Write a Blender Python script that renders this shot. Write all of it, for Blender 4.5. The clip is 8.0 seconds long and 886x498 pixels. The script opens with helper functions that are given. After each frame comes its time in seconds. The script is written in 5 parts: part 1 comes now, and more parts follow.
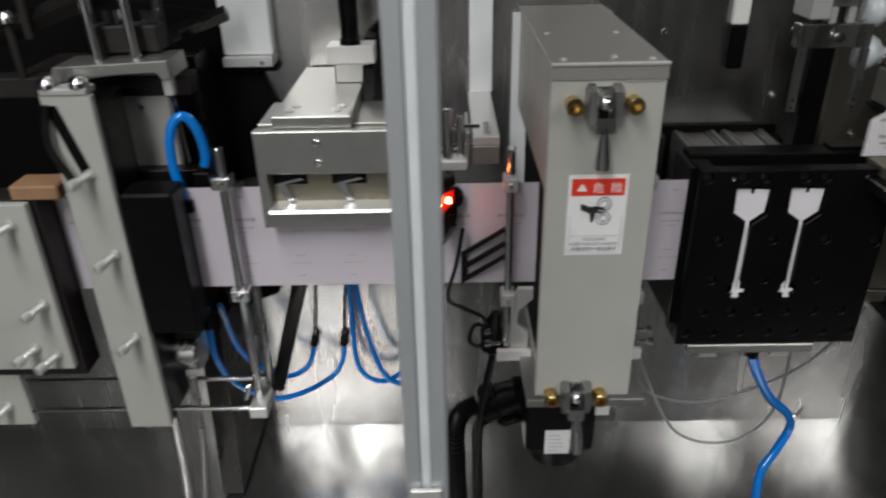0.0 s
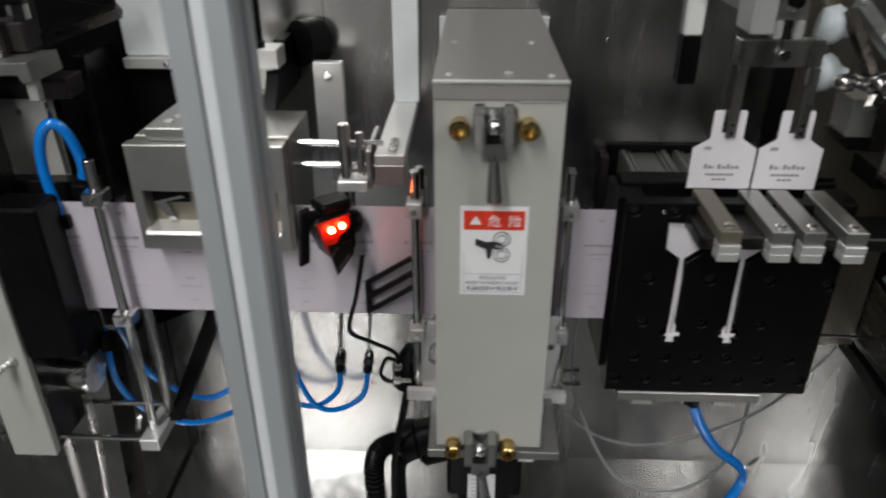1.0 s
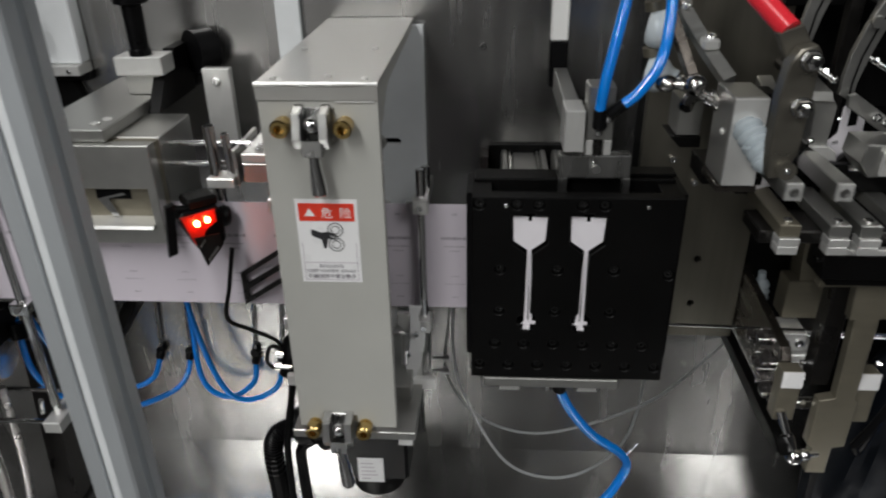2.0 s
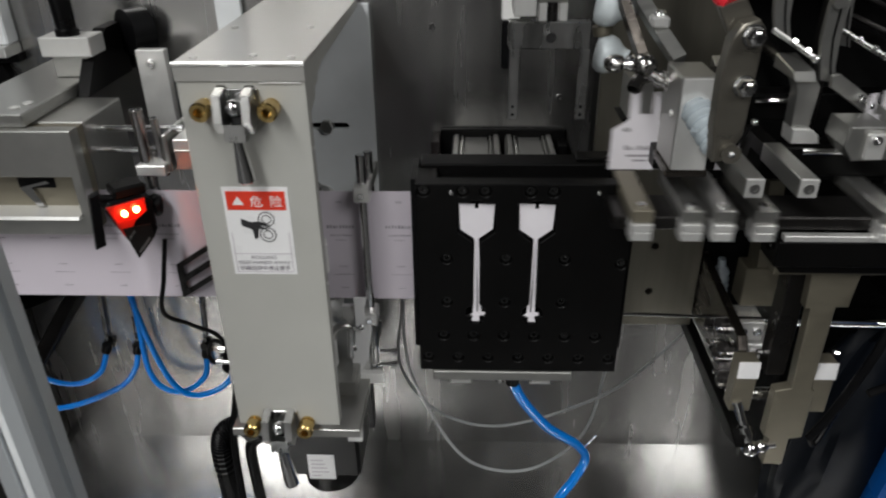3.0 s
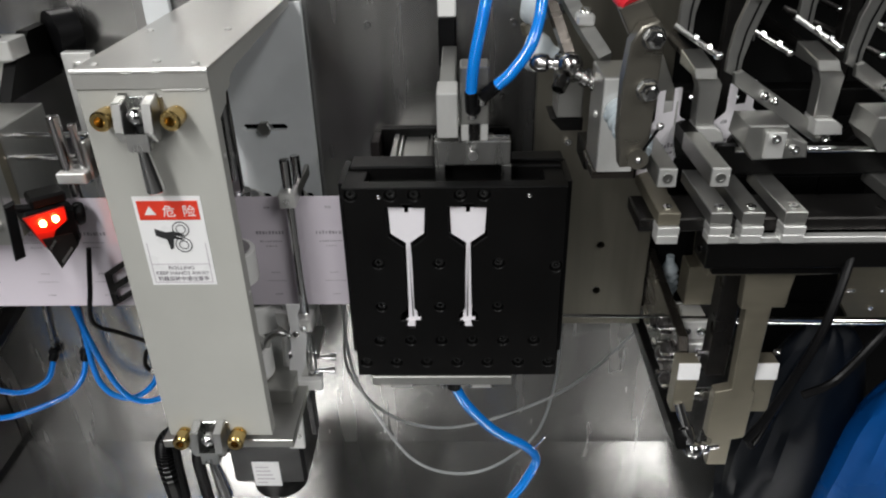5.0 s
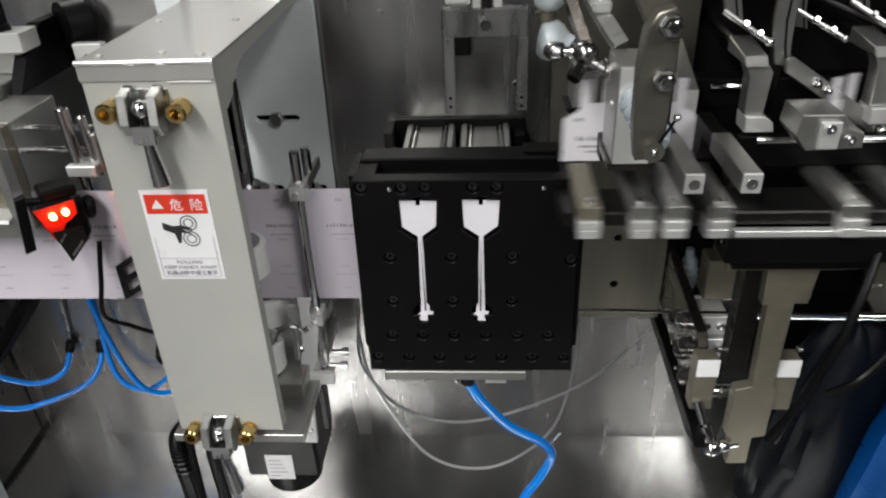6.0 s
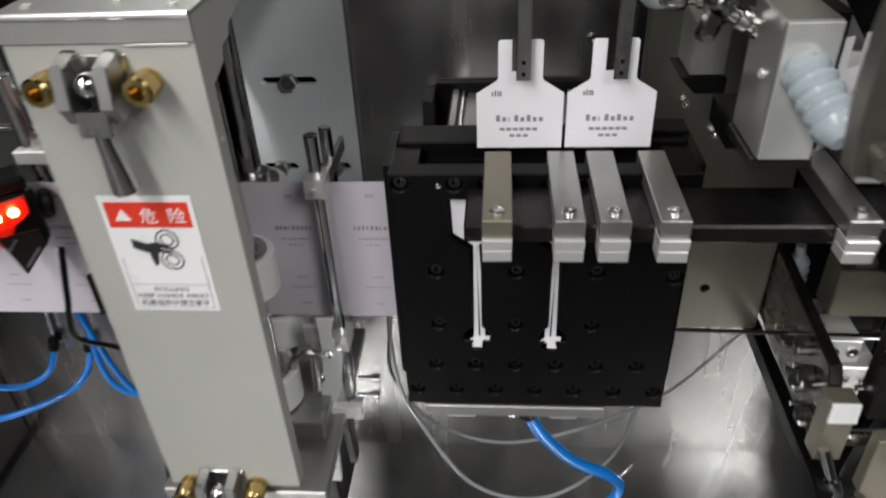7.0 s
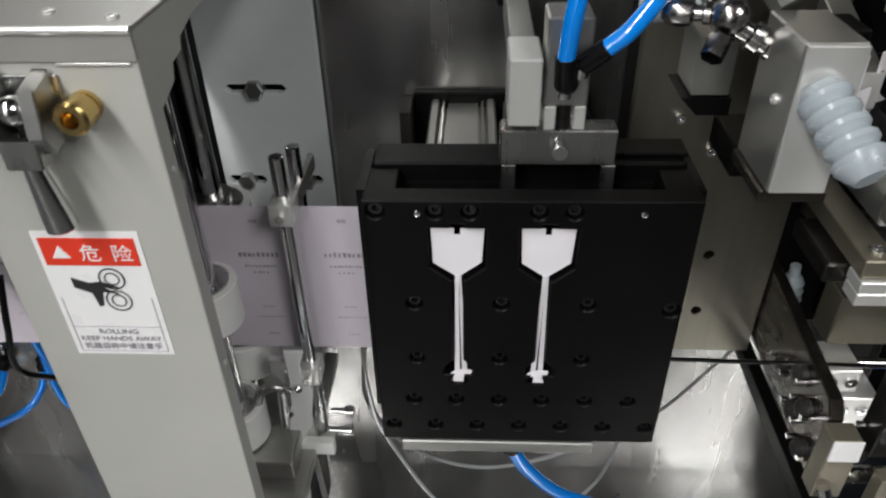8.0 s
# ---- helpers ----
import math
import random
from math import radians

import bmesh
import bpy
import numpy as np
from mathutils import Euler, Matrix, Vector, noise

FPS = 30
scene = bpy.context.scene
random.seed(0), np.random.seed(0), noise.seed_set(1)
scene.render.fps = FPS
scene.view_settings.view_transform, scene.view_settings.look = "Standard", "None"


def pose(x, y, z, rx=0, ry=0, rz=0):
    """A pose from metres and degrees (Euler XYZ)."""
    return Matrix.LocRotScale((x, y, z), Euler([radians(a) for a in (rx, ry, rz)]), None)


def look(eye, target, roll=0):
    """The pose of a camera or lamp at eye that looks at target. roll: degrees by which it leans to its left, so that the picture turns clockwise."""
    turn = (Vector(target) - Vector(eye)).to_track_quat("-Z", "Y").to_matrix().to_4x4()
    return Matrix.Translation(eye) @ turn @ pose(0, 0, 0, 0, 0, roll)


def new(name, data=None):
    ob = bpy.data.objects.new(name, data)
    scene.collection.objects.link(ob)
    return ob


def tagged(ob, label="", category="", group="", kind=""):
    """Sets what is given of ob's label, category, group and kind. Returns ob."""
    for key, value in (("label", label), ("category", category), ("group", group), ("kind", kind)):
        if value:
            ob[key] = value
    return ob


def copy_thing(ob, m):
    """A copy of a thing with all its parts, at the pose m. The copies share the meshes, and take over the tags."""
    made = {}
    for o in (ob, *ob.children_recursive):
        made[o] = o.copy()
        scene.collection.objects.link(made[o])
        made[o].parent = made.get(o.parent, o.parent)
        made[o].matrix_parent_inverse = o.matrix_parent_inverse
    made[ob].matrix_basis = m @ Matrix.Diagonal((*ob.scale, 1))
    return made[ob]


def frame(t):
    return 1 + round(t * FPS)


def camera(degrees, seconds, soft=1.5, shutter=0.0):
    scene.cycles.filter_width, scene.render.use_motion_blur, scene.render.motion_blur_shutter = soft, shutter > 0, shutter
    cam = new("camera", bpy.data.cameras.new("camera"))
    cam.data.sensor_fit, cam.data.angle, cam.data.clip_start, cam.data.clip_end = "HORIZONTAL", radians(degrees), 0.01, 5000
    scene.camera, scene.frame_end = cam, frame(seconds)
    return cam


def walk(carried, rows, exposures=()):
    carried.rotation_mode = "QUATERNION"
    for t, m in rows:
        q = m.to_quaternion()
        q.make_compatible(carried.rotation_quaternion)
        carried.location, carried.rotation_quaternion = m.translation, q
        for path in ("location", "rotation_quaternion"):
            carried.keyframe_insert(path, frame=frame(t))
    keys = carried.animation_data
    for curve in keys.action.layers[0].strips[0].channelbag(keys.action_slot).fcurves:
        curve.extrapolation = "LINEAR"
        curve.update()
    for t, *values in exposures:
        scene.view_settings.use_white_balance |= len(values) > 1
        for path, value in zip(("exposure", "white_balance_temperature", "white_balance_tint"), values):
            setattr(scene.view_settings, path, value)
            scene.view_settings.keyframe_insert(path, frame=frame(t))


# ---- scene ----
cam = camera(63.1, 8.0, soft=2.1, shutter=0.6)
PATH = [
    (0, (-0.001, -0.004, 1.488), (-0.02, 1.768, 0.561), -1.2),
    (0.2, (0.031, 0.017, 1.479), (0.011, 1.797, 0.568), -1.0),
    (0.5, (0.073, 0.081, 1.475), (0.023, 1.85, 0.542), -0.8),
    (1, (0.123, 0.088, 1.481), (0.046, 1.852, 0.542), -0.2),
    (1.2, (0.157, 0.078, 1.492), (0.055, 1.840, 0.551), -1.1),
    (1.5, (0.215, 0.062, 1.487), (0.107, 1.829, 0.555), -0.6),
    (1.7, (0.255, 0.042, 1.488), (0.122, 1.816, 0.573), -0.9),
    (2.8, (0.316, 0.071, 1.478), (0.239, 1.831, 0.531), -1.0),
    (3, (0.327, 0.077, 1.474), (0.252, 1.835, 0.523), -0.7),
    (3.5, (0.366, 0.097, 1.478), (0.27, 1.85, 0.521), -1.9),
    (4, (0.377, 0.107, 1.476), (0.34, 1.854, 0.504), -1.1),
    (5.5, (0.392, 0.097, 1.48), (0.316, 1.841, 0.503), -1.8),
    (6, (0.396, 0.114, 1.476), (0.283, 1.841, 0.474), -2.2),
    (6.2, (0.405, 0.143, 1.477), (0.226, 1.829, 0.415), -1.6),
    (6.5, (0.415, 0.186, 1.454), (0.108, 1.822, 0.347), -2.8),
    (6.8, (0.370, 0.237, 1.427), (0.155, 1.918, 0.365), -3.2),
    (7, (0.351, 0.284, 1.436), (0.195, 1.926, 0.306), -2.8),
    (7.5, (0.338, 0.323, 1.429), (0.241, 1.953, 0.274), -1.2),
    (8, (0.345, 0.335, 1.434), (0.257, 1.966, 0.281), -1.3),
]
walk(cam, [(t, look(eye, target, roll)) for t, eye, target, roll in PATH], [(0, -0.62), (1.5, -0.6), (3.0, -0.42), (4.0, -0.25), (5.5, 0.02), (6.5, 0.05), (7, -0.06), (8, -0.04)])

# ---- light: a closed workshop hall with ceiling tube fixtures ----
world = bpy.data.worlds.new("hall_air")
world.use_nodes = True
world.node_tree.nodes["Background"].inputs[0].default_value = (0.9, 0.95, 1.0, 1)
world.node_tree.nodes["Background"].inputs[1].default_value = 0.01
scene.world = world


def ceiling_lamp(x, y, z, sx, sy, watts):
    data = bpy.data.lights.new("ceiling_lamp", "AREA")
    data.shape, data.size, data.size_y = "RECTANGLE", sx, sy
    data.energy, data.color = watts, (1.0, 0.995, 0.985)
    lamp = new("ceiling_lamp", data)
    lamp.matrix_world = pose(x, y, z)
    return lamp


# the last lamp is added to light the unseen white south wall
LAMPS = [(-0.6, -0.45, 3.05, 0.3, 1.2, 40), (-0.8, -1.75, 3.05, 0.3, 1.2, 52), (1.5, -1.05, 3.05, 0.35, 1.3, 21), (2.4, -1.5, 3.05, 0.3, 1.3, 44), (-1.15, -3.85, 3.05, 1.2, 0.3, 85)]
for row in LAMPS:
    ceiling_lamp(*row)

# ---- materials ----


def material(name, color, rough=0.5, metal=0.0, spread=0.12, scale=40, stretch=(1, 1, 1), bump=0.05, bump_scale=300, coat=0.0, trans=0.0, glow=0.0, rough_spread=0.12, spec=0.5, streak=0.0):
    """Principled surface with colour mottling, roughness wear and fine relief in object space."""
    m = bpy.data.materials.new(name)
    m.use_nodes = True
    nt = m.node_tree
    p = nt.nodes["Principled BSDF"]
    link = nt.links.new
    tc = nt.nodes.new("ShaderNodeTexCoord")
    mp = nt.nodes.new("ShaderNodeMapping")
    mp.inputs["Scale"].default_value = stretch
    link(tc.outputs["Object"], mp.inputs["Vector"])
    n1 = nt.nodes.new("ShaderNodeTexNoise")
    n1.inputs["Scale"].default_value = scale
    n1.inputs["Detail"].default_value = 5
    link(mp.outputs[0], n1.inputs["Vector"])
    n2 = nt.nodes.new("ShaderNodeTexNoise")
    n2.inputs["Scale"].default_value = scale * 0.17
    n2.inputs["Detail"].default_value = 3
    link(tc.outputs["Object"], n2.inputs["Vector"])
    mix = nt.nodes.new("ShaderNodeMath")
    mix.operation = "ADD"
    link(n1.outputs["Fac"], mix.inputs[0])
    link(n2.outputs["Fac"], mix.inputs[1])
    ramp = nt.nodes.new("ShaderNodeValToRGB")
    ramp.color_ramp.elements[0].position = 0.3
    ramp.color_ramp.elements[1].position = 0.75
    ramp.color_ramp.elements[0].color = [c * (1 - spread) for c in color] + [1]
    ramp.color_ramp.elements[1].color = [min(1, c * (1 + spread)) for c in color] + [1]
    half = nt.nodes.new("ShaderNodeMath")
    half.operation = "MULTIPLY"
    half.inputs[1].default_value = 0.5
    link(mix.outputs[0], half.inputs[0])
    link(half.outputs[0], ramp.inputs[0])
    link(ramp.outputs[0], p.inputs["Base Color"])
    rr = nt.nodes.new("ShaderNodeMapRange")
    rr.inputs["From Min"].default_value, rr.inputs["From Max"].default_value = 0.3, 0.7
    rr.inputs["To Min"].default_value, rr.inputs["To Max"].default_value = max(0.02, rough - rough_spread), min(1, rough + rough_spread)
    link(half.outputs[0], rr.inputs["Value"])
    link(rr.outputs[0], p.inputs["Roughness"])
    p.inputs["Metallic"].default_value = metal
    p.inputs["Coat Weight"].default_value = coat
    p.inputs["Transmission Weight"].default_value = trans
    p.inputs["Specular IOR Level"].default_value = spec
    if glow:
        p.inputs["Emission Color"].default_value = (*color, 1)
        p.inputs["Emission Strength"].default_value = glow
    if bump:
        n3 = nt.nodes.new("ShaderNodeTexNoise")
        n3.inputs["Scale"].default_value = bump_scale
        n3.inputs["Detail"].default_value = 3
        link(mp.outputs[0], n3.inputs["Vector"])
        b = nt.nodes.new("ShaderNodeBump")
        b.inputs["Strength"].default_value = bump
        b.inputs["Distance"].default_value = 0.002
        link(n3.outputs["Fac"], b.inputs["Height"])
        link(b.outputs[0], p.inputs["Normal"])
    return m


GREY_PAINT = material("grey_powder_coat", (0.425, 0.425, 0.395), 0.42, 0.0, 0.05, 25, bump=0.08, bump_scale=900)
PANEL_GREY = material("grey_anodised_panel", (0.76, 0.785, 0.795), 0.4, 0.05, 0.07, 30, bump=0.05, bump_scale=500)


def brushed(name, color, rough, spread=0.05):
    """Brushed sheet metal: fine upright scratches and broad cloudy wear."""
    m = bpy.data.materials.new(name)
    m.use_nodes = True
    nt = m.node_tree
    p = nt.nodes["Principled BSDF"]
    link = nt.links.new
    tc = nt.nodes.new("ShaderNodeTexCoord")

    def streaks(scale, stretch, detail):
        mp = nt.nodes.new("ShaderNodeMapping")
        mp.inputs["Scale"].default_value = stretch
        link(tc.outputs["Object"], mp.inputs["Vector"])
        n = nt.nodes.new("ShaderNodeTexNoise")
        n.inputs["Scale"].default_value, n.inputs["Detail"].default_value = scale, detail
        link(mp.outputs[0], n.inputs["Vector"])
        return n.outputs["Fac"]

    fine, broad = streaks(150, (1, 1, 0.03), 2), streaks(26, (1, 1, 0.14), 3)
    both = nt.nodes.new("ShaderNodeMath")
    both.operation = "MULTIPLY_ADD"
    both.inputs[1].default_value = 0.25
    link(fine, both.inputs[0])
    link(broad, both.inputs[2])
    rr = nt.nodes.new("ShaderNodeMapRange")
    rr.inputs["From Min"].default_value, rr.inputs["From Max"].default_value = 0.35, 0.9
    rr.inputs["To Min"].default_value, rr.inputs["To Max"].default_value = rough - spread, rough + spread
    link(both.outputs[0], rr.inputs["Value"])
    link(rr.outputs[0], p.inputs["Roughness"])
    ramp = nt.nodes.new("ShaderNodeValToRGB")
    ramp.color_ramp.elements[0].position, ramp.color_ramp.elements[1].position = 0.35, 0.9
    ramp.color_ramp.elements[0].color = [c * 0.82 for c in color] + [1]
    ramp.color_ramp.elements[1].color = [min(1, c * 1.15) for c in color] + [1]
    link(both.outputs[0], ramp.inputs[0])
    link(ramp.outputs[0], p.inputs["Base Color"])
    p.inputs["Metallic"].default_value = 0.97
    return m


WALL_STEEL = brushed("brushed_stainless_wall", (0.46, 0.455, 0.445), 0.25)
PANEL_WARM = brushed("warm_grey_brushed_panel", (0.26, 0.245, 0.205), 0.38)
TRAY_STEEL = material("stainless_tray", (0.60, 0.60, 0.59), 0.22, 0.96, 0.14, 6, (1, 1, 1), 0.0, 30, rough_spread=0.09)
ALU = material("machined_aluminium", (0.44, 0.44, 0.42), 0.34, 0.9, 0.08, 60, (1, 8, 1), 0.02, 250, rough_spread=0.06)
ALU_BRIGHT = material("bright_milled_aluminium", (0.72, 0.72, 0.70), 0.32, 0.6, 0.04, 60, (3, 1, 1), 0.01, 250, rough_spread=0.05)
ALU_WARM = material("champagne_anodised_aluminium", (0.235, 0.215, 0.165), 0.42, 0.65, 0.1, 40, (1, 1, 4), 0.05, 300)
CHROME = material("polished_steel", (0.72, 0.72, 0.72), 0.12, 1.0, 0.06, 80, bump=0.01, rough_spread=0.05)
SATIN_CHROME = material("satin_chrome_joint", (0.42, 0.41, 0.40), 0.22, 1.0, 0.25, 90, bump=0.12, bump_scale=220)
STEEL = material("ground_steel", (0.45, 0.45, 0.44), 0.28, 1.0, 0.12, 80, (1, 1, 0.2), 0.04, 200)
DARK_STEEL = material("blackened_steel", (0.036, 0.034, 0.033), 0.32, 0.85, 0.25, 40, bump=0.06)
BRASS = material("turned_brass", (0.58, 0.42, 0.17), 0.22, 1.0, 0.1, 120, bump=0.02)
BLACK_ANOD = material("black_anodised_plate", (0.0028, 0.0027, 0.0027), 0.42, 0.0, 0.3, 14, bump=0.08, bump_scale=700, rough_spread=0.1, spec=0.13)
BLACK_PLASTIC = material("black_plastic", (0.003, 0.003, 0.0034), 0.36, 0.0, 0.2, 50, bump=0.06, spec=0.16)
SCREW_BLACK = material("black_oxide_screw", (0.07, 0.07, 0.07), 0.24, 0.9, 0.2, 90, bump=0.03)
# near-black stand-in for shade in recesses and for dark areas behind parts
VOID = material("near_black_filler", (0.002, 0.002, 0.002), 0.7, 0.0, 0.2, 30, spec=0.1)
BLUE_TUBE = material("blue_polyurethane_tube", (0.0, 0.21, 0.74), 0.16, 0.0, 0.12, 30, bump=0.0, coat=0.8)
BLUE_SHEET = material("blue_plastic_sheet", (0.001, 0.075, 0.30), 0.3, 0.0, 0.4, 9, bump=0.4, bump_scale=25)
NAVY_SHEET = material("navy_plastic_sheet", (0.0015, 0.003, 0.006), 0.5, 0.0, 0.4, 8, bump=0.3, bump_scale=20, spec=0.18)
CLEAR_TUBE = material("clear_nylon_tube", (0.30, 0.31, 0.31), 0.14, 0.0, 0.05, 30, bump=0.0, coat=0.5)
PAPER = material("white_card_paper", (0.80, 0.775, 0.81), 0.55, 0.0, 0.03, 30, bump=0.04)
LID_METAL = material("satin_grey_lid", (0.50, 0.495, 0.47), 0.33, 0.6, 0.04, 20, bump=0.02, bump_scale=500, rough_spread=0.05)
WEB_PAPER = material("printed_web_paper", (0.60, 0.555, 0.61), 0.5, 0.0, 0.05, 12, bump=0.05, bump_scale=60)
WHITE_POM = material("white_roller_plastic", (0.78, 0.78, 0.76), 0.35, 0.0, 0.05, 40, bump=0.03)
SILICONE = material("milky_silicone", (0.55, 0.62, 0.66), 0.24, 0.0, 0.06, 40, bump=0.02, trans=0.35)
MILKY_CUP = material("milky_bluish_rubber", (0.66, 0.72, 0.74), 0.28, 0.0, 0.06, 60, bump=0.03)
STICKER = material("white_vinyl_sticker", (0.82, 0.82, 0.82), 0.3, 0.0, 0.02, 30, bump=0.01)
RED_INK = material("warning_red_ink", (0.72, 0.045, 0.02), 0.35, 0.0, 0.04, 40, bump=0.0)
BLACK_INK = material("black_print_ink", (0.02, 0.02, 0.022), 0.5, 0.0, 0.1, 60, bump=0.0)
GREY_INK = material("grey_print_ink", (0.25, 0.23, 0.26), 0.5, 0.0, 0.1, 60, bump=0.0)
FAINT_INK = material("faint_print_ink", (0.50, 0.46, 0.50), 0.5, 0.0, 0.1, 60, bump=0.0)
RED_PLASTIC = material("red_plastic_sleeve", (0.75, 0.03, 0.045), 0.3, 0.0, 0.08, 40, bump=0.02)
LED = material("red_sensor_light", (1.0, 0.17, 0.05), 0.4, glow=110.0, bump=0.0)
# faint emission added to imitate the sensor lights spreading over the face
LENS_RED = material("lit_red_sensor_face", (0.34, 0.010, 0.003), 0.35, glow=0.04, bump=0.0)
DARK_BROWN = material("near_black_brown", (0.010, 0.006, 0.006), 0.6, 0.0, 0.35, 60, bump=0.2)
COPPER_BROWN = material("brown_cardboard", (0.30, 0.17, 0.09), 0.7, 0.0, 0.2, 60, bump=0.1)
# dark colour of the unseen ceiling keeps reflections in the steel dark
HALL_WALL = material("dark_grey_hall_paint", (0.07, 0.07, 0.07), 0.8, 0.0, 0.08, 2, bump=0.05, bump_scale=40)
# white for the unseen wall that serves as a reflector
HALL_WHITE = material("white_reflector_paint", (0.78, 0.78, 0.77), 0.7, 0.0, 0.05, 2, bump=0.05, bump_scale=40)
# near-black, so that unseen walls show dark in the steel
HALL_DARK = material("near_black_hall_paint", (0.018, 0.018, 0.019), 0.6, 0.0, 0.3, 2, bump=0.05, bump_scale=20)
FLOOR_PAINT = material("grey_floor_paint", (0.07, 0.07, 0.068), 0.4, 0.0, 0.15, 3, bump=0.05, bump_scale=60)
BRONZE_GREY = material("bronze_grey_anodised_plate", (0.17, 0.16, 0.135), 0.33, 0.75, 0.12, 30, (1, 1, 3), 0.05, 300)
BROWN_STEEL = material("browned_steel_plate", (0.075, 0.066, 0.058), 0.27, 0.85, 0.2, 30, (1, 1, 3), 0.05, 200)
SMOKE = material("smoked_grey_lug", (0.03, 0.028, 0.027), 0.3, 0.0, 0.2, 40, bump=0.04, spec=0.35)
PROFILE = material("anodised_profile", (0.50, 0.53, 0.55), 0.36, 0.45, 0.05, 30, (1, 1, 0.2), 0.04, 300)
BELLOWS = material("corrugated_metal_hose", (0.40, 0.39, 0.38), 0.3, 0.9, 0.1, 60, bump=0.03)

# ---- building helpers ----
ORIGIN = {}


def box(x0, x1, y0, y1, z0, z1, bevel=0.0008, bm=None):
    out = bm or bmesh.new()
    made = bmesh.ops.create_cube(out, size=1.0)["verts"]
    for v in made:
        v.co = Vector((x0 + (v.co.x + 0.5) * (x1 - x0), y0 + (v.co.y + 0.5) * (y1 - y0), z0 + (v.co.z + 0.5) * (z1 - z0)))
    if bevel:
        edges = list({e for v in made for e in v.link_edges})
        bmesh.ops.bevel(out, geom=edges, offset=min(bevel, 0.3 * min(x1 - x0, y1 - y0, z1 - z0)), segments=1, affect="EDGES")
    return out


def cyl(a, b, r, r2=None, seg=20, bm=None, bevel=0.0):
    out = bm or bmesh.new()
    a, b = Vector(a), Vector(b)
    turn = (b - a).to_track_quat("Z", "Y").to_matrix().to_4x4()
    made = bmesh.ops.create_cone(out, cap_ends=True, segments=seg, radius1=r, radius2=r if r2 is None else r2, depth=(b - a).length,
                                 matrix=Matrix.Translation((a + b) / 2) @ turn)["verts"]
    if bevel:
        rims = [e for e in {e for v in made for e in v.link_edges} if any(len(f.verts) > 4 for f in e.link_faces)]
        bmesh.ops.bevel(out, geom=rims, offset=bevel, segments=1, affect="EDGES")
    return out


def ball(c, r, bm=None, seg=14):
    out = bm or bmesh.new()
    bmesh.ops.create_uvsphere(out, u_segments=seg, v_segments=seg // 2 + 1, radius=r, matrix=Matrix.Translation(c))
    return out


def lathe(axis_from, axis_to, profile, seg=20, bm=None):
    """Turned body: profile of (distance along the axis, radius)."""
    out = bm or bmesh.new()
    a = Vector(axis_from)
    d = (Vector(axis_to) - a).normalized()
    turn = d.to_track_quat("Z", "Y").to_matrix()
    rings = []
    for s, r in profile:
        rings.append([out.verts.new(a + turn @ Vector((r * math.cos(2 * math.pi * i / seg), r * math.sin(2 * math.pi * i / seg), s))) for i in range(seg)])
    for lo, hi in zip(rings, rings[1:]):
        for i in range(seg):
            out.faces.new((lo[i], lo[(i + 1) % seg], hi[(i + 1) % seg], hi[i]))
    out.faces.new(rings[0][::-1])
    out.faces.new(rings[-1])
    return out


def prism(poly, plane, lo, hi, bm=None, bevel=0.0):
    """Polygon in a plane ('xz', 'yz' or 'xy') given thickness from lo to hi along the third axis."""
    out = bm or bmesh.new()
    put = {"xz": lambda u, v, w: (u, w, v), "yz": lambda u, v, w: (w, u, v), "xy": lambda u, v, w: (u, v, w)}[plane]
    low = [out.verts.new(put(u, v, lo)) for u, v in poly]
    high = [out.verts.new(put(u, v, hi)) for u, v in poly]
    n = len(poly)
    faces = [out.faces.new(low[::-1]), out.faces.new(high)]
    for i in range(n):
        faces.append(out.faces.new((low[i], low[(i + 1) % n], high[(i + 1) % n], high[i])))
    bmesh.ops.recalc_face_normals(out, faces=faces)
    if bevel:
        bmesh.ops.bevel(out, geom=list({e for f in faces[:2] for e in f.edges}), offset=bevel, segments=1, affect="EDGES")
    return out


def smooth_line(points, per=8):
    pts = [Vector(p) for p in points]
    pts = [pts[0] * 2 - pts[1]] + pts + [pts[-1] * 2 - pts[-2]]
    out = []
    for i in range(1, len(pts) - 2):
        p0, p1, p2, p3 = pts[i - 1:i + 3]
        for k in range(per):
            u = k / per
            out.append(0.5 * (2 * p1 + (p2 - p0) * u + (2 * p0 - 5 * p1 + 4 * p2 - p3) * u * u + (3 * p1 - p0 - 3 * p2 + p3) * u ** 3))
    return out + [pts[-2]]


def hose(points, r, seg=10, per=8, bm=None, ribs=0.0):
    """Round tube along a smooth line through the points."""
    out = bm or bmesh.new()
    line = smooth_line(points, per)
    up = Vector((0.13, 0.21, 0.97))
    rings = []
    for i, c in enumerate(line):
        d = (line[min(i + 1, len(line) - 1)] - line[max(i - 1, 0)]).normalized()
        side = d.cross(up).normalized() if abs(d.dot(up)) < 0.98 else d.cross(Vector((1, 0, 0))).normalized()
        if rings:
            side = (last - d * last.dot(d)).normalized()
        last = side
        other = d.cross(side)
        rad = r * (1 + (ribs if i % 2 else 0))
        rings.append([out.verts.new(c + rad * (side * math.cos(2 * math.pi * k / seg) + other * math.sin(2 * math.pi * k / seg))) for k in range(seg)])
    for lo, hi in zip(rings, rings[1:]):
        for k in range(seg):
            out.faces.new((lo[k], lo[(k + 1) % seg], hi[(k + 1) % seg], hi[k]))
    out.faces.new(rings[0][::-1])
    out.faces.new(rings[-1])
    return out


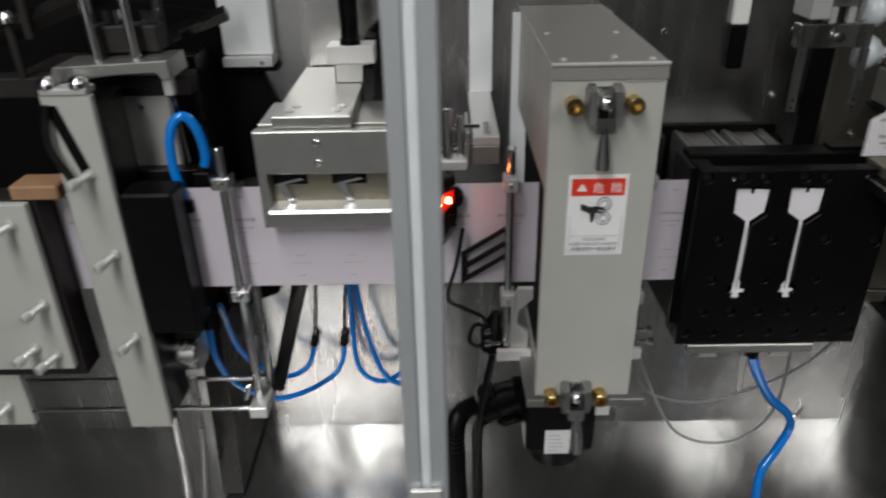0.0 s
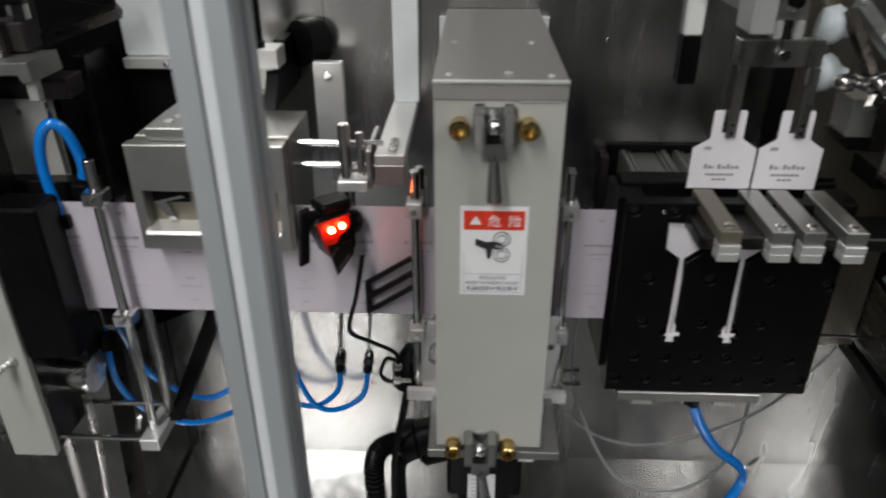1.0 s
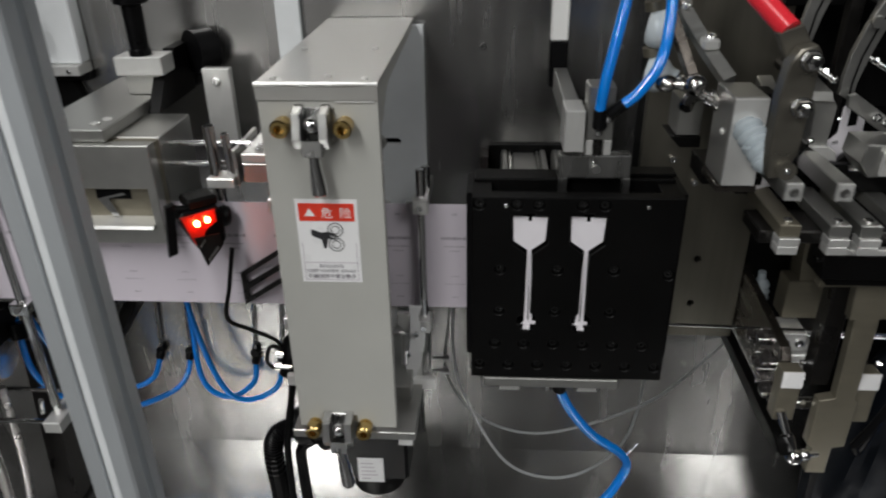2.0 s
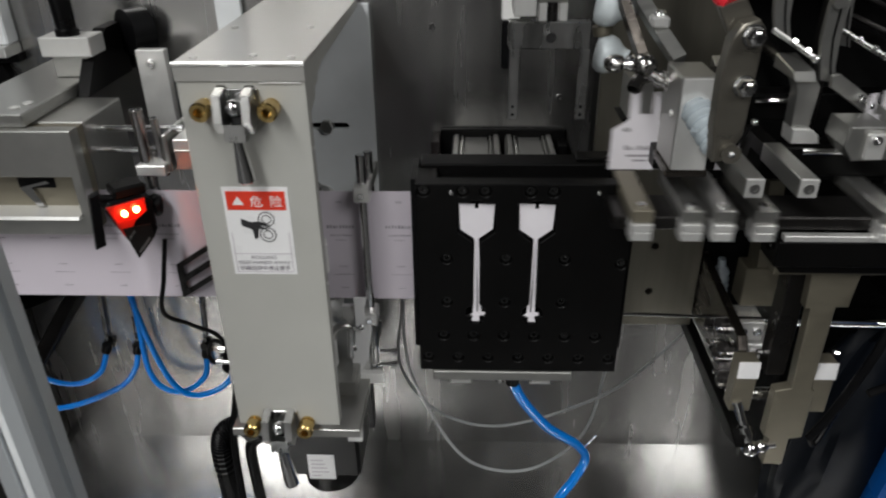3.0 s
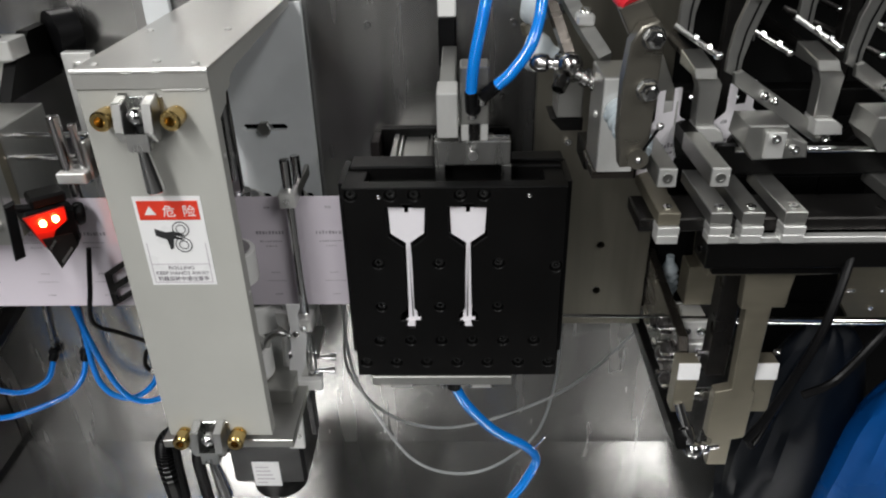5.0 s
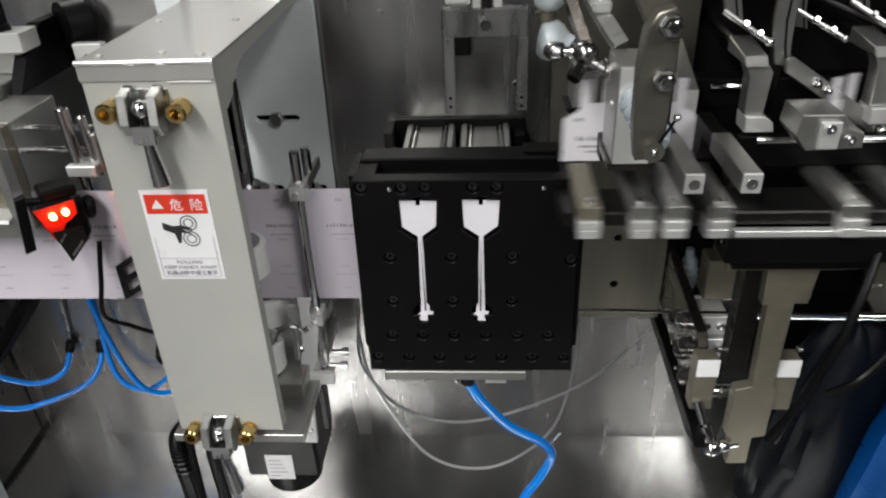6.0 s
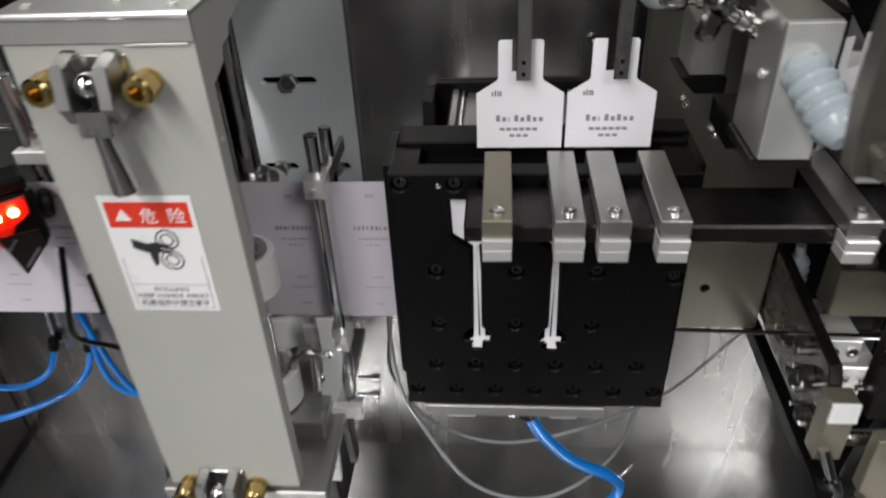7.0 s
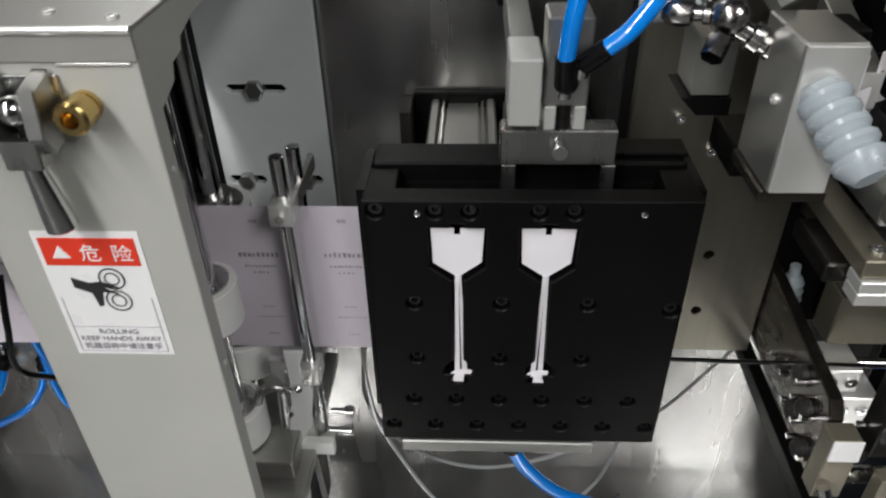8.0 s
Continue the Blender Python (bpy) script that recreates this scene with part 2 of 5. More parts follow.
def finish(bm, name, mat, shift):
    bmesh.ops.recalc_face_normals(bm, faces=bm.faces[:])
    me = bpy.data.meshes.new(name)
    for v in bm.verts:
        v.co -= shift
    bm.to_mesh(me)
    bm.free()
    me.materials.append(mat)
    for poly in me.polygons:
        poly.use_smooth = True
    me.set_sharp_from_angle(angle=radians(32))
    return me


def thing(name, origin, label, category, group="", kind=""):
    ob = tagged(new(name), label, category, group, kind)
    ob.empty_display_size = 0.02
    ob.location = origin
    ORIGIN[ob] = Vector(origin)
    return ob


def part(name, bm, mat, parent, label=""):
    """One mesh under a thing or under a part; its shape is given in the world."""
    ob = new(name, finish(bm, name, mat, ORIGIN[parent]))
    ob.parent = parent
    ORIGIN[ob] = ORIGIN[parent]
    return tagged(ob, label)


def solo(name, bm, mat, label="", category="", group="", kind=""):
    """A thing that is one mesh, its origin at the middle of its base."""
    xs, ys, zs = zip(*(v.co for v in bm.verts))
    base = Vector(((min(xs) + max(xs)) / 2, (min(ys) + max(ys)) / 2, min(zs)))
    ob = new(name, finish(bm, name, mat, base))
    ob.location = base
    ORIGIN[ob] = base
    return tagged(ob, label, category, group, kind)


def ring(cx, cz, r, n=16):
    return [(cx + r * math.cos(2 * math.pi * i / n), cz + r * math.sin(2 * math.pi * i / n)) for i in range(n)]


def pierced(outer, holes, y_front, y_back, edge=0.0006):
    """Upright plate in the xz plane with holes cut right through it."""
    cu = bpy.data.curves.new("outline", "CURVE")
    cu.dimensions, cu.fill_mode = "2D", "BOTH"
    cu.extrude, cu.bevel_depth, cu.bevel_resolution, cu.offset = (y_back - y_front) / 2 - edge, edge, 0, -edge
    for loop in [outer] + holes:
        sp = cu.splines.new("POLY")
        sp.points.add(len(loop) - 1)
        for p, (u, v) in zip(sp.points, loop):
            p.co = (u, v, 0, 1)
        sp.use_cyclic_u = True
    ob = bpy.data.objects.new("outline", cu)
    scene.collection.objects.link(ob)
    dg = bpy.context.evaluated_depsgraph_get()
    me = bpy.data.meshes.new_from_object(ob.evaluated_get(dg))
    bpy.data.objects.remove(ob)
    bm = bmesh.new()
    bm.from_mesh(me)
    bpy.data.meshes.remove(me)
    bmesh.ops.remove_doubles(bm, verts=bm.verts[:], dist=0.00002)
    mid = (y_front + y_back) / 2
    for v in bm.verts:
        v.co = Vector((v.co.x, mid - v.co.z, v.co.y))
    return bm


def lettering(text, x, z, y, size, squeeze=1.0, lift=0.00015):
    """Words set upright in the xz plane, centred on x, facing the front."""
    cu = bpy.data.curves.new("lettering", "FONT")
    cu.body, cu.size, cu.align_x, cu.extrude = text, size, "CENTER", lift
    cu.resolution_u = 3
    ob = bpy.data.objects.new("lettering", cu)
    scene.collection.objects.link(ob)
    dg = bpy.context.evaluated_depsgraph_get()
    me = bpy.data.meshes.new_from_object(ob.evaluated_get(dg))
    bpy.data.objects.remove(ob)
    bm = bmesh.new()
    bm.from_mesh(me)
    bpy.data.meshes.remove(me)
    for v in bm.verts:
        v.co = Vector((x + v.co.x * squeeze, y - v.co.z, z + v.co.y))
    return bm


def bolt(parent, c, d, r=0.005, h=0.005, mat=None, name="bolt", socket=True):
    """Socket head or hexagon bolt at c that sticks out along d."""
    c, d = Vector(c), Vector(d).normalized()
    bm = lathe(c, c + d, [(-0.002, r * 0.98), (h * 0.85, r), (h, r * 0.86), (h, r * 0.5), (h * 0.45, r * 0.48)] if socket else [(-0.002, r), (h * 0.8, r), (h, r * 0.8)], seg=14 if socket else 6)
    return part(name, bm, mat or CHROME, parent)

# ---- the hall and the machine's enclosure ----
solo("floor", box(-3.2, 3.6, -4.5, 1.3, -0.08, 0.0, 0), FLOOR_PAINT, "grey painted concrete hall floor", "floor", kind="structure")
solo("ceiling", box(-3.2, 3.6, -4.5, 1.3, 3.2, 3.28, 0), HALL_WALL, "unseen dark grey hall ceiling", "ceiling", kind="structure")
# white half added out of view as a bright reflection for the back panel
solo("wall_south", box(-3.2, -0.62, -4.62, -4.5, 0.0, 3.2, 0), HALL_WHITE, "unseen white hall wall, added to brighten reflections in the steel", "wall", kind="structure")
# dark walls added out of view to darken what the back panel mirrors
solo("wall_south_far", box(-0.618, 3.6, -4.62, -4.5, 0.0, 3.2, 0), HALL_DARK, "unseen near-black hall wall", "wall", kind="structure")
solo("wall_west", box(-3.32, -3.2, -4.5, 1.3, 0.0, 3.2, 0), HALL_DARK, "unseen near-black hall wall", "wall", kind="structure")
solo("wall_east", box(3.6, 3.72, -4.5, 1.3, 0.0, 3.2, 0), HALL_DARK, "unseen near-black hall wall", "wall", kind="structure")
solo("wall_north", box(-3.2, 3.6, 1.3, 1.42, 0.0, 3.2, 0), HALL_DARK, "unseen near-black hall wall", "wall", kind="structure")
# every lamp gets a housing, the added wall-lighting one too
for lx, ly, lz, sx, sy, _ in LAMPS:
    lamp_case = thing("ceiling_light", (lx, ly, lz + 0.02), "white metal ceiling light fixture, switched on", "ceiling light", "hall ceiling lights")
    part("housing", box(lx - sx / 2 - 0.02, lx + sx / 2 + 0.02, ly - sy / 2 - 0.02, ly + sy / 2 + 0.02, lz + 0.02, lz + 0.15, 0.004), WHITE_POM, lamp_case)

# back wall of the machine, its tray and its cabinet
solo("wall_back", box(-0.95, 1.25, 0.95, 0.97, 0.645, 1.95, 0.0), WALL_STEEL, "brushed stainless steel back panel of the machine", "back panel", kind="structure")
solo("tray_deck", prism([(0.46, 0.628), (0.46, 0.634), (0.93, 0.65), (0.95, 0.652), (0.95, 0.628)], "yz", -0.95, 1.25), TRAY_STEEL, "shiny stainless steel tray deck under the machine", "tray", kind="structure")
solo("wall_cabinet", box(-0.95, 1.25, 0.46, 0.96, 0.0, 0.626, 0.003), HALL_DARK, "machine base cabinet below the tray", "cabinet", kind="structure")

# upper mounting panel behind the folding plate, with its bright lower edge
upper = thing("mounting_panel", (0.55, 0.88, 0.932), "dull warm grey mounting panel with dark bolt holes", "mounting panel")
part("panel", pierced([(0.47, 0.934), (0.615, 0.934), (0.615, 1.6), (0.47, 1.6)], [ring(0.556, 0.985, 0.0046, 12), ring(0.556, 1.05, 0.0046, 12)], 0.872, 0.884), PANEL_WARM, upper)
for u, v in ((0.507, 1.185), (0.536, 1.156)):
    bolt(upper, (u, 0.872, v), (0, -1, 0), 0.0042, 0.006, CHROME)
# near-black block behind the panel keeps its holes dark
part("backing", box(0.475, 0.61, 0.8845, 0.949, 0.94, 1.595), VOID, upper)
cross = thing("cross_rod", (0.62, 0.775, 1.01), "thin bright steel cross rod beside the folding plate", "rod")
part("rod", cyl((0.4965, 0.775, 1.0142), (0.79, 0.775, 1.006), 0.0019, seg=8), CHROME, cross)

# aluminium frame post and rail in front of the machine
post = thing("frame_post", (-0.026, 0.5, 0.896), "grey anodised aluminium profile post of the machine guard", "post")
T = [(-0.044, 0.48), (-0.031, 0.48), (-0.031, 0.486), (-0.021, 0.486), (-0.021, 0.48), (-0.008, 0.48), (-0.006, 0.482), (-0.006, 0.495), (-0.012, 0.495), (-0.012, 0.505), (-0.006, 0.505), (-0.006, 0.518), (-0.044, 0.518)]
part("profile", prism(T, "xy", 0.896, 1.95, bevel=0.0006), PROFILE, post)
part("slot_strip", box(-0.0305, -0.0215, 0.4835, 0.486, 0.896, 1.95, 0.0004), PANEL_GREY, post, "pale grey slot cover strip")
part("foot_bracket", box(-0.040, -0.012, 0.474, 0.479, 0.962, 0.99, 0.001), ALU_BRIGHT, post)
bolt(post, (-0.026, 0.474, 0.972), (0, -1, 0), 0.0045, 0.004, CHROME)
rail = thing("frame_rail", (0.15, 0.5, 0.852), "grey anodised aluminium profile rail of the machine guard", "rail")
part("profile", prism([(0.48, 0.852), (0.52, 0.852), (0.52, 0.895), (0.506, 0.895), (0.506, 0.887), (0.494, 0.887), (0.494, 0.895), (0.48, 0.895)], "yz", -0.95, 0.4, bevel=0.0006), PROFILE, rail)
for end in (-0.93, 0.38):
    part("leg", box(end - 0.02, end + 0.02, 0.481, 0.519, 0.63, 0.8525, 0.002), PROFILE, rail)
part("clamp_lever", hose([(0.06, 0.5, 0.897), (0.075, 0.49, 0.903), (0.10, 0.49, 0.899)], 0.0035), CHROME, rail)

# ---- nip roller unit under the grey cover ----
XL, XR, YF, ZB, ZT = 0.092, 0.1955, 0.637, 0.953, 1.336
cover = thing("roller_cover", (0.144, 0.78, ZB), "pale grey powder-coated sheet cover with a warning sticker", "machine cover")
part("front_sheet", box(XL, XR, YF, YF + 0.002, ZB + 0.012, ZT - 0.0155, 0.0005), GREY_PAINT, cover)
part("lid", prism([(YF - 0.0015, ZT - 0.015), (YF - 0.0015, ZT), (YF + 0.31, ZT), (YF + 0.31, ZT - 0.002), (YF + 0.001, ZT - 0.002), (YF + 0.001, ZT - 0.015)], "yz", XL - 0.0008, XR + 0.0008, bevel=0.0004), LID_METAL, cover)
part("bottom_plate", box(0.083, 0.2155, YF - 0.001, 0.835, ZB - 0.004, ZB + 0.006, 0.0006), ALU, cover)
flange = [(YF + 0.002, ZB + 0.012), (YF + 0.014, ZB + 0.012), (YF + 0.014, 1.292), (YF + 0.034, 1.298), (YF + 0.037, 1.306), (YF + 0.050, 1.308), (YF + 0.053, 1.314), (YF + 0.075, 1.319), (YF + 0.30, 1.326), (YF + 0.30, ZT - 0.0025), (YF + 0.002, ZT - 0.0025)]
part("side_flange", prism(flange, "yz", XR - 0.0025, XR - 0.0005), GREY_PAINT, cover)
part("side_flange", box(XL + 0.0005, XL + 0.0025, YF + 0.002, YF + 0.014, ZB + 0.012, ZT - 0.003, 0.0003), GREY_PAINT, cover)
part("side_flange", box(XL + 0.0005, XL + 0.0025, YF + 0.015, YF + 0.30, 1.21, ZT - 0.003, 0.0003), GREY_PAINT, cover)
for sx, sy in ((XL + 0.012, YF + 0.013), (XR - 0.045, YF + 0.02), (XR - 0.012, YF + 0.012), (XL + 0.012, YF + 0.13), (XR - 0.02, YF + 0.13)):
    bolt(cover, (sx, sy, ZT), (0, 0, 1), 0.0032, 0.0016, ALU_BRIGHT, "screw")
for sz in (1.262, 1.13):
    bolt(cover, (XR - 0.0005, YF + 0.008, sz), (1, 0, 0), 0.002, 0.001, ALU_BRIGHT, "screw")
# light catching the lid's front edge, built as a bright rod
part("lid_edge_highlight", cyl((XL - 0.0008, YF - 0.0012, ZT - 0.0012), (XR + 0.0008, YF - 0.0012, ZT - 0.0012), 0.0021, seg=10), ALU_BRIGHT, cover, "lit front edge of the lid, its highlight made as a bright strip")
# holes and marks of the lid seam
part("seam_weld", box(XR - 0.037, XR - 0.003, YF - 0.0013, YF - 0.0003, ZT - 0.0172, ZT - 0.0158, 0.0002), ALU_BRIGHT, cover)


def toggle_latch(x, z, lever_to, group="cover latches"):
    la = thing("toggle_latch", (x, YF, z), "steel toggle latch with two brass thumb nuts and a tapered lever", "latch", group)
    y = YF
    part("back_plate", box(x - 0.017, x + 0.017, y - 0.002, y, z - 0.016, z + 0.014, 0.0008), STEEL, la)
    part("cheek", prism([(y - 0.002, z + 0.017), (y - 0.018, z + 0.013), (y - 0.022, z - 0.008), (y - 0.016, z - 0.018), (y - 0.002, z - 0.014)], "yz", x - 0.0165, x - 0.0085, bevel=0.0007), STEEL, la)
    part("cheek", prism([(y - 0.002, z + 0.017), (y - 0.018, z + 0.013), (y - 0.022, z - 0.008), (y - 0.016, z - 0.018), (y - 0.002, z - 0.014)], "yz", x + 0.0065, x + 0.0145, bevel=0.0007), STEEL, la)
    part("joint_ball", ball((x - 0.001, y - 0.013, z + 0.002), 0.0072), CHROME, la)
    part("hook", box(x - 0.006, x + 0.004, y - 0.009, y - 0.003, z - 0.016, z - 0.006, 0.0008), BLACK_PLASTIC, la)
    for s in (-1, 1):
        c = Vector((x - 0.001 + s * 0.027, y, z - 0.001))
        part("thumb_nut", lathe(c, c + Vector((0, -1, 0)), [(0, 0.0075), (0.003, 0.0075), (0.0035, 0.006), (0.005, 0.006), (0.0055, 0.0082), (0.016, 0.0082), (0.0175, 0.007), (0.0175, 0.0042), (0.009, 0.0036)], seg=22), BRASS, la, "knurled brass thumb nut")
    a = Vector((x - 0.0005, y - 0.016, z - 0.016))
    b = Vector(lever_to)
    part("lever", lathe(a, b, [(0, 0.0035), (0.004, 0.0042), (0.010, 0.0048), ((b - a).length * 0.8, 0.0073), ((b - a).length * 0.97, 0.0078), ((b - a).length, 0.0065)], seg=20), CHROME, la, "polished tapered steel lever")
    part("yoke", prism([(y - 0.010, z - 0.013), (y - 0.020, z - 0.010), (y - 0.021, z - 0.024), (y - 0.012, z - 0.024)], "yz", x - 0.0095, x + 0.0085, bevel=0.0007), STEEL, la)
    return la


toggle_latch(0.1405, 1.301, (0.1415, YF - 0.012, 1.240))
toggle_latch(0.1365, 0.970, (0.1415, YF - 0.014, 0.895))

# warning sticker
SX0, SX1, SZ0, SZ1 = 0.1138, 0.1710, 1.1440, 1.2300
st = thing("warning_sticker", (0.1425, YF - 0.0006, SZ0), "white and red danger sticker on the grey cover", "sticker")
part("vinyl", box(SX0, SX1, YF - 0.0006, YF - 0.0001, SZ0, SZ1, 0), STICKER, st)
part("red_band", box(SX0 + 0.003, SX1 - 0.003, YF - 0.0011, YF - 0.0006, SZ1 - 0.0215, SZ1 - 0.004, 0), RED_INK, st)
part("triangle_mark", prism([(SX0 + 0.008, SZ1 - 0.0165), (SX0 + 0.018, SZ1 - 0.0165), (SX0 + 0.013, SZ1 - 0.0085)], "xz", YF - 0.0016, YF - 0.0011), STICKER, st)
part("lettering", lettering("\u5371", SX0 + 0.029, SZ1 - 0.0175, YF - 0.0013, 0.0115), STICKER, st)
part("lettering", lettering("\u9669", SX0 + 0.046, SZ1 - 0.0175, YF - 0.0013, 0.0115), STICKER, st)
hx, hz = SX0 + 0.003, SZ1 - 0.040
mark = [(hx + 0.010, hz + 0.010), (hx + 0.019, hz + 0.0065), (hx + 0.026, hz + 0.0075), (hx + 0.035, hz + 0.0035), (hx + 0.026, hz + 0.0035), (hx + 0.034, hz - 0.001), (hx + 0.025, hz + 0.0005), (hx + 0.023, hz - 0.009), (hx + 0.0205, hz - 0.010), (hx + 0.019, hz - 0.0005), (hx + 0.010, hz + 0.0035)]
part("pinch_mark", prism(mark, "xz", YF - 0.0011, YF - 0.0006), BLACK_INK, st)


def flat_ring(cx, cz, r, w, y):
    bm = bmesh.new()
    n = 28
    o = [bm.verts.new((cx + r * math.cos(i * 2 * math.pi / n), y, cz + r * math.sin(i * 2 * math.pi / n))) for i in range(n)]
    q = [bm.verts.new((cx + (r - w) * math.cos(i * 2 * math.pi / n), y, cz + (r - w) * math.sin(i * 2 * math.pi / n))) for i in range(n)]
    for i in range(n):
        bm.faces.new((o[i], o[(i + 1) % n], q[(i + 1) % n], q[i]))
    made = bmesh.ops.extrude_face_region(bm, geom=bm.faces[:])["geom"]
    for v in made:
        if isinstance(v, bmesh.types.BMVert):
            v.co.y += 0.0004
    return bm


for rz in (hz + 0.0095, hz - 0.0055):
    part("roller_mark", flat_ring(hx + 0.0325, rz, 0.0072, 0.0007, YF - 0.0012), BLACK_INK, st)
    part("roller_mark", flat_ring(hx + 0.0325, rz, 0.0042, 0.0006, YF - 0.0012), BLACK_INK, st)
bz = SZ0 + 0.0025
for x0, x1, z0, z1 in ((SX0 + 0.003, SX1 - 0.003, bz, bz + 0.0005), (SX0 + 0.003, SX1 - 0.003, bz + 0.0185, bz + 0.019), (SX0 + 0.003, SX0 + 0.0035, bz, bz + 0.0395), (SX1 - 0.0035, SX1 - 0.003, bz, bz + 0.0395)):
    part("border_line", box(x0, x1, YF - 0.0010, YF - 0.0006, z0, z1, 0), FAINT_INK, st)
part("lettering", lettering("ROLLING", 0.1425, bz + 0.0135, YF - 0.0009, 0.0048, 1.15), GREY_INK, st)
part("lettering", lettering("KEEP HANDS AWAY", 0.1425, bz + 0.0082, YF - 0.0009, 0.0048, 1.08), GREY_INK, st)
part("lettering", lettering("\u673a\u5668\u8fd0\u8f6c\u4e2d\u8bf7\u6ce8\u610f\u624b", 0.1425, bz + 0.0022, YF - 0.0009, 0.0051), GREY_INK, st)

# nip rollers, shafts and the rear bearing plate
nip = thing("nip_roller_unit", (0.15, 0.75, 0.953), "white nip rollers on steel shafts inside the cover", "roller unit")
back_plate = part("rear_plate", pierced([(0.083, 0.958), (0.2075, 0.958), (0.2075, 1.329), (0.083, 1.329)],
    [[(0.124, 1.1785), (0.172, 1.1785), (0.176, 1.1825), (0.172, 1.1865), (0.124, 1.1865), (0.120, 1.1825)],
     [(0.110, 1.085), (0.140, 1.085), (0.144, 1.0895), (0.140, 1.094), (0.110, 1.094), (0.106, 1.0895)],
     [(0.168, 1.085), (0.195, 1.085), (0.199, 1.0895), (0.195, 1.094), (0.168, 1.094), (0.164, 1.0895)]], 0.936, 0.944), PANEL_GREY, nip)
# near-black sheet behind the slots, in place of the shade in them
part("slot_dark_fill", box(0.095, 0.2055, 0.9442, 0.949, 1.075, 1.195, 0), VOID, nip)
for bx, bzz in ((0.148, 1.1825), (0.126, 1.0895), (0.183, 1.0895)):
    bolt(nip, (bx, 0.936, bzz), (0, -1, 0), 0.0092, 0.007, ALU, "bolt", socket=False)
part("frame_column", box(0.115, 0.160, 0.664, 0.684, ZB + 0.006, 1.30, 0.001), BLACK_PLASTIC, nip)
for yy, sr in ((0.712, 0.0145), (0.772, 0.008)):
    part("shaft", cyl((0.156, yy, 0.965), (0.156, yy, 1.32), sr, seg=24), CHROME, nip)
for yy, zz, rr in ((0.7185, 1.116, 0.0255), (0.7185, 0.997, 0.0255), (0.7725, 1.147, 0.0265), (0.7725, 1.025, 0.0265)):
    wheel = part("roller", lathe((0.156, yy, zz - 0.017), (0.156, yy, zz + 0.017), [(0, rr - 0.001), (0.0008, rr), (0.0332, rr), (0.034, rr - 0.001)], seg=36), WHITE_POM, nip)
    part("hub", lathe((0.156, yy, zz + 0.016), (0.156, yy, zz + 0.03), [(0, rr - 0.005), (0.0025, rr - 0.005), (0.0025, 0.014), (0.009, 0.014), (0.009, 0.008)], seg=30), STEEL, wheel)
part("base_block", box(0.10, 0.205, 0.69, 0.86, 0.9592, 0.978, 0.001), ALU, nip)
# added sheet that darkens the inside of the cover like deep shade
solo("inner_dark_sheet", box(0.1, 0.118, 0.69, 0.90, 0.975, 1.32, 0.001), VOID, "added near-black sheet darkening the inside of the roller unit", "panel")

servo = thing("servo_motor", (0.143, 0.79, 0.735), "black servo motor with a white rating plate under the roller unit", "motor")
part("body", box(0.098, 0.190, 0.746, 0.832, 0.778, 0.9485, 0.004), BLACK_PLASTIC, servo)
part("end_cap", lathe((0.144, 0.789, 0.778), (0.144, 0.789, 0.735), [(0, 0.041), (0.006, 0.041), (0.010, 0.038), (0.034, 0.036), (0.040, 0.030), (0.043, 0.020)], seg=28), BLACK_ANOD, servo)
part("rating_plate", box(0.124, 0.158, 0.7446, 0.7459, 0.776, 0.817, 0.0003), STICKER, servo)
for r in range(5):
    part("plate_line", box(0.128, 0.140 + 0.002 * (r * 5 % 6), 0.7439, 0.7445, 0.782 + r * 0.0065, 0.7832 + r * 0.0065, 0), FAINT_INK, servo)
bolt(servo, (0.147, 0.746, 0.905), (0, -1, 0), 0.005, 0.004, CHROME)
part("connector", lathe((0.099, 0.785, 0.850), (0.030, 0.776, 0.836), [(0, 0.024), (0.012, 0.026), (0.014, 0.022), (0.040, 0.023), (0.042, 0.026), (0.058, 0.026), (0.064, 0.020)], seg=20), BLACK_PLASTIC, servo)
part("connector", lathe((0.099, 0.800, 0.812), (0.050, 0.794, 0.800), [(0, 0.017), (0.010, 0.019), (0.034, 0.019), (0.040, 0.013)], seg=18), BLACK_PLASTIC, servo)
part("cable", hose([(0.034, 0.777, 0.838), (0.012, 0.774, 0.826), (0.003, 0.774, 0.795), (0.004, 0.775, 0.73), (0.006, 0.775, 0.652)], 0.0125, ribs=0.12, per=14), BLACK_PLASTIC, servo)
part("cable", hose([(0.054, 0.795, 0.801), (0.036, 0.793, 0.785), (0.034, 0.793, 0.74), (0.036, 0.795, 0.652)], 0.008, per=10), BLACK_PLASTIC, servo)


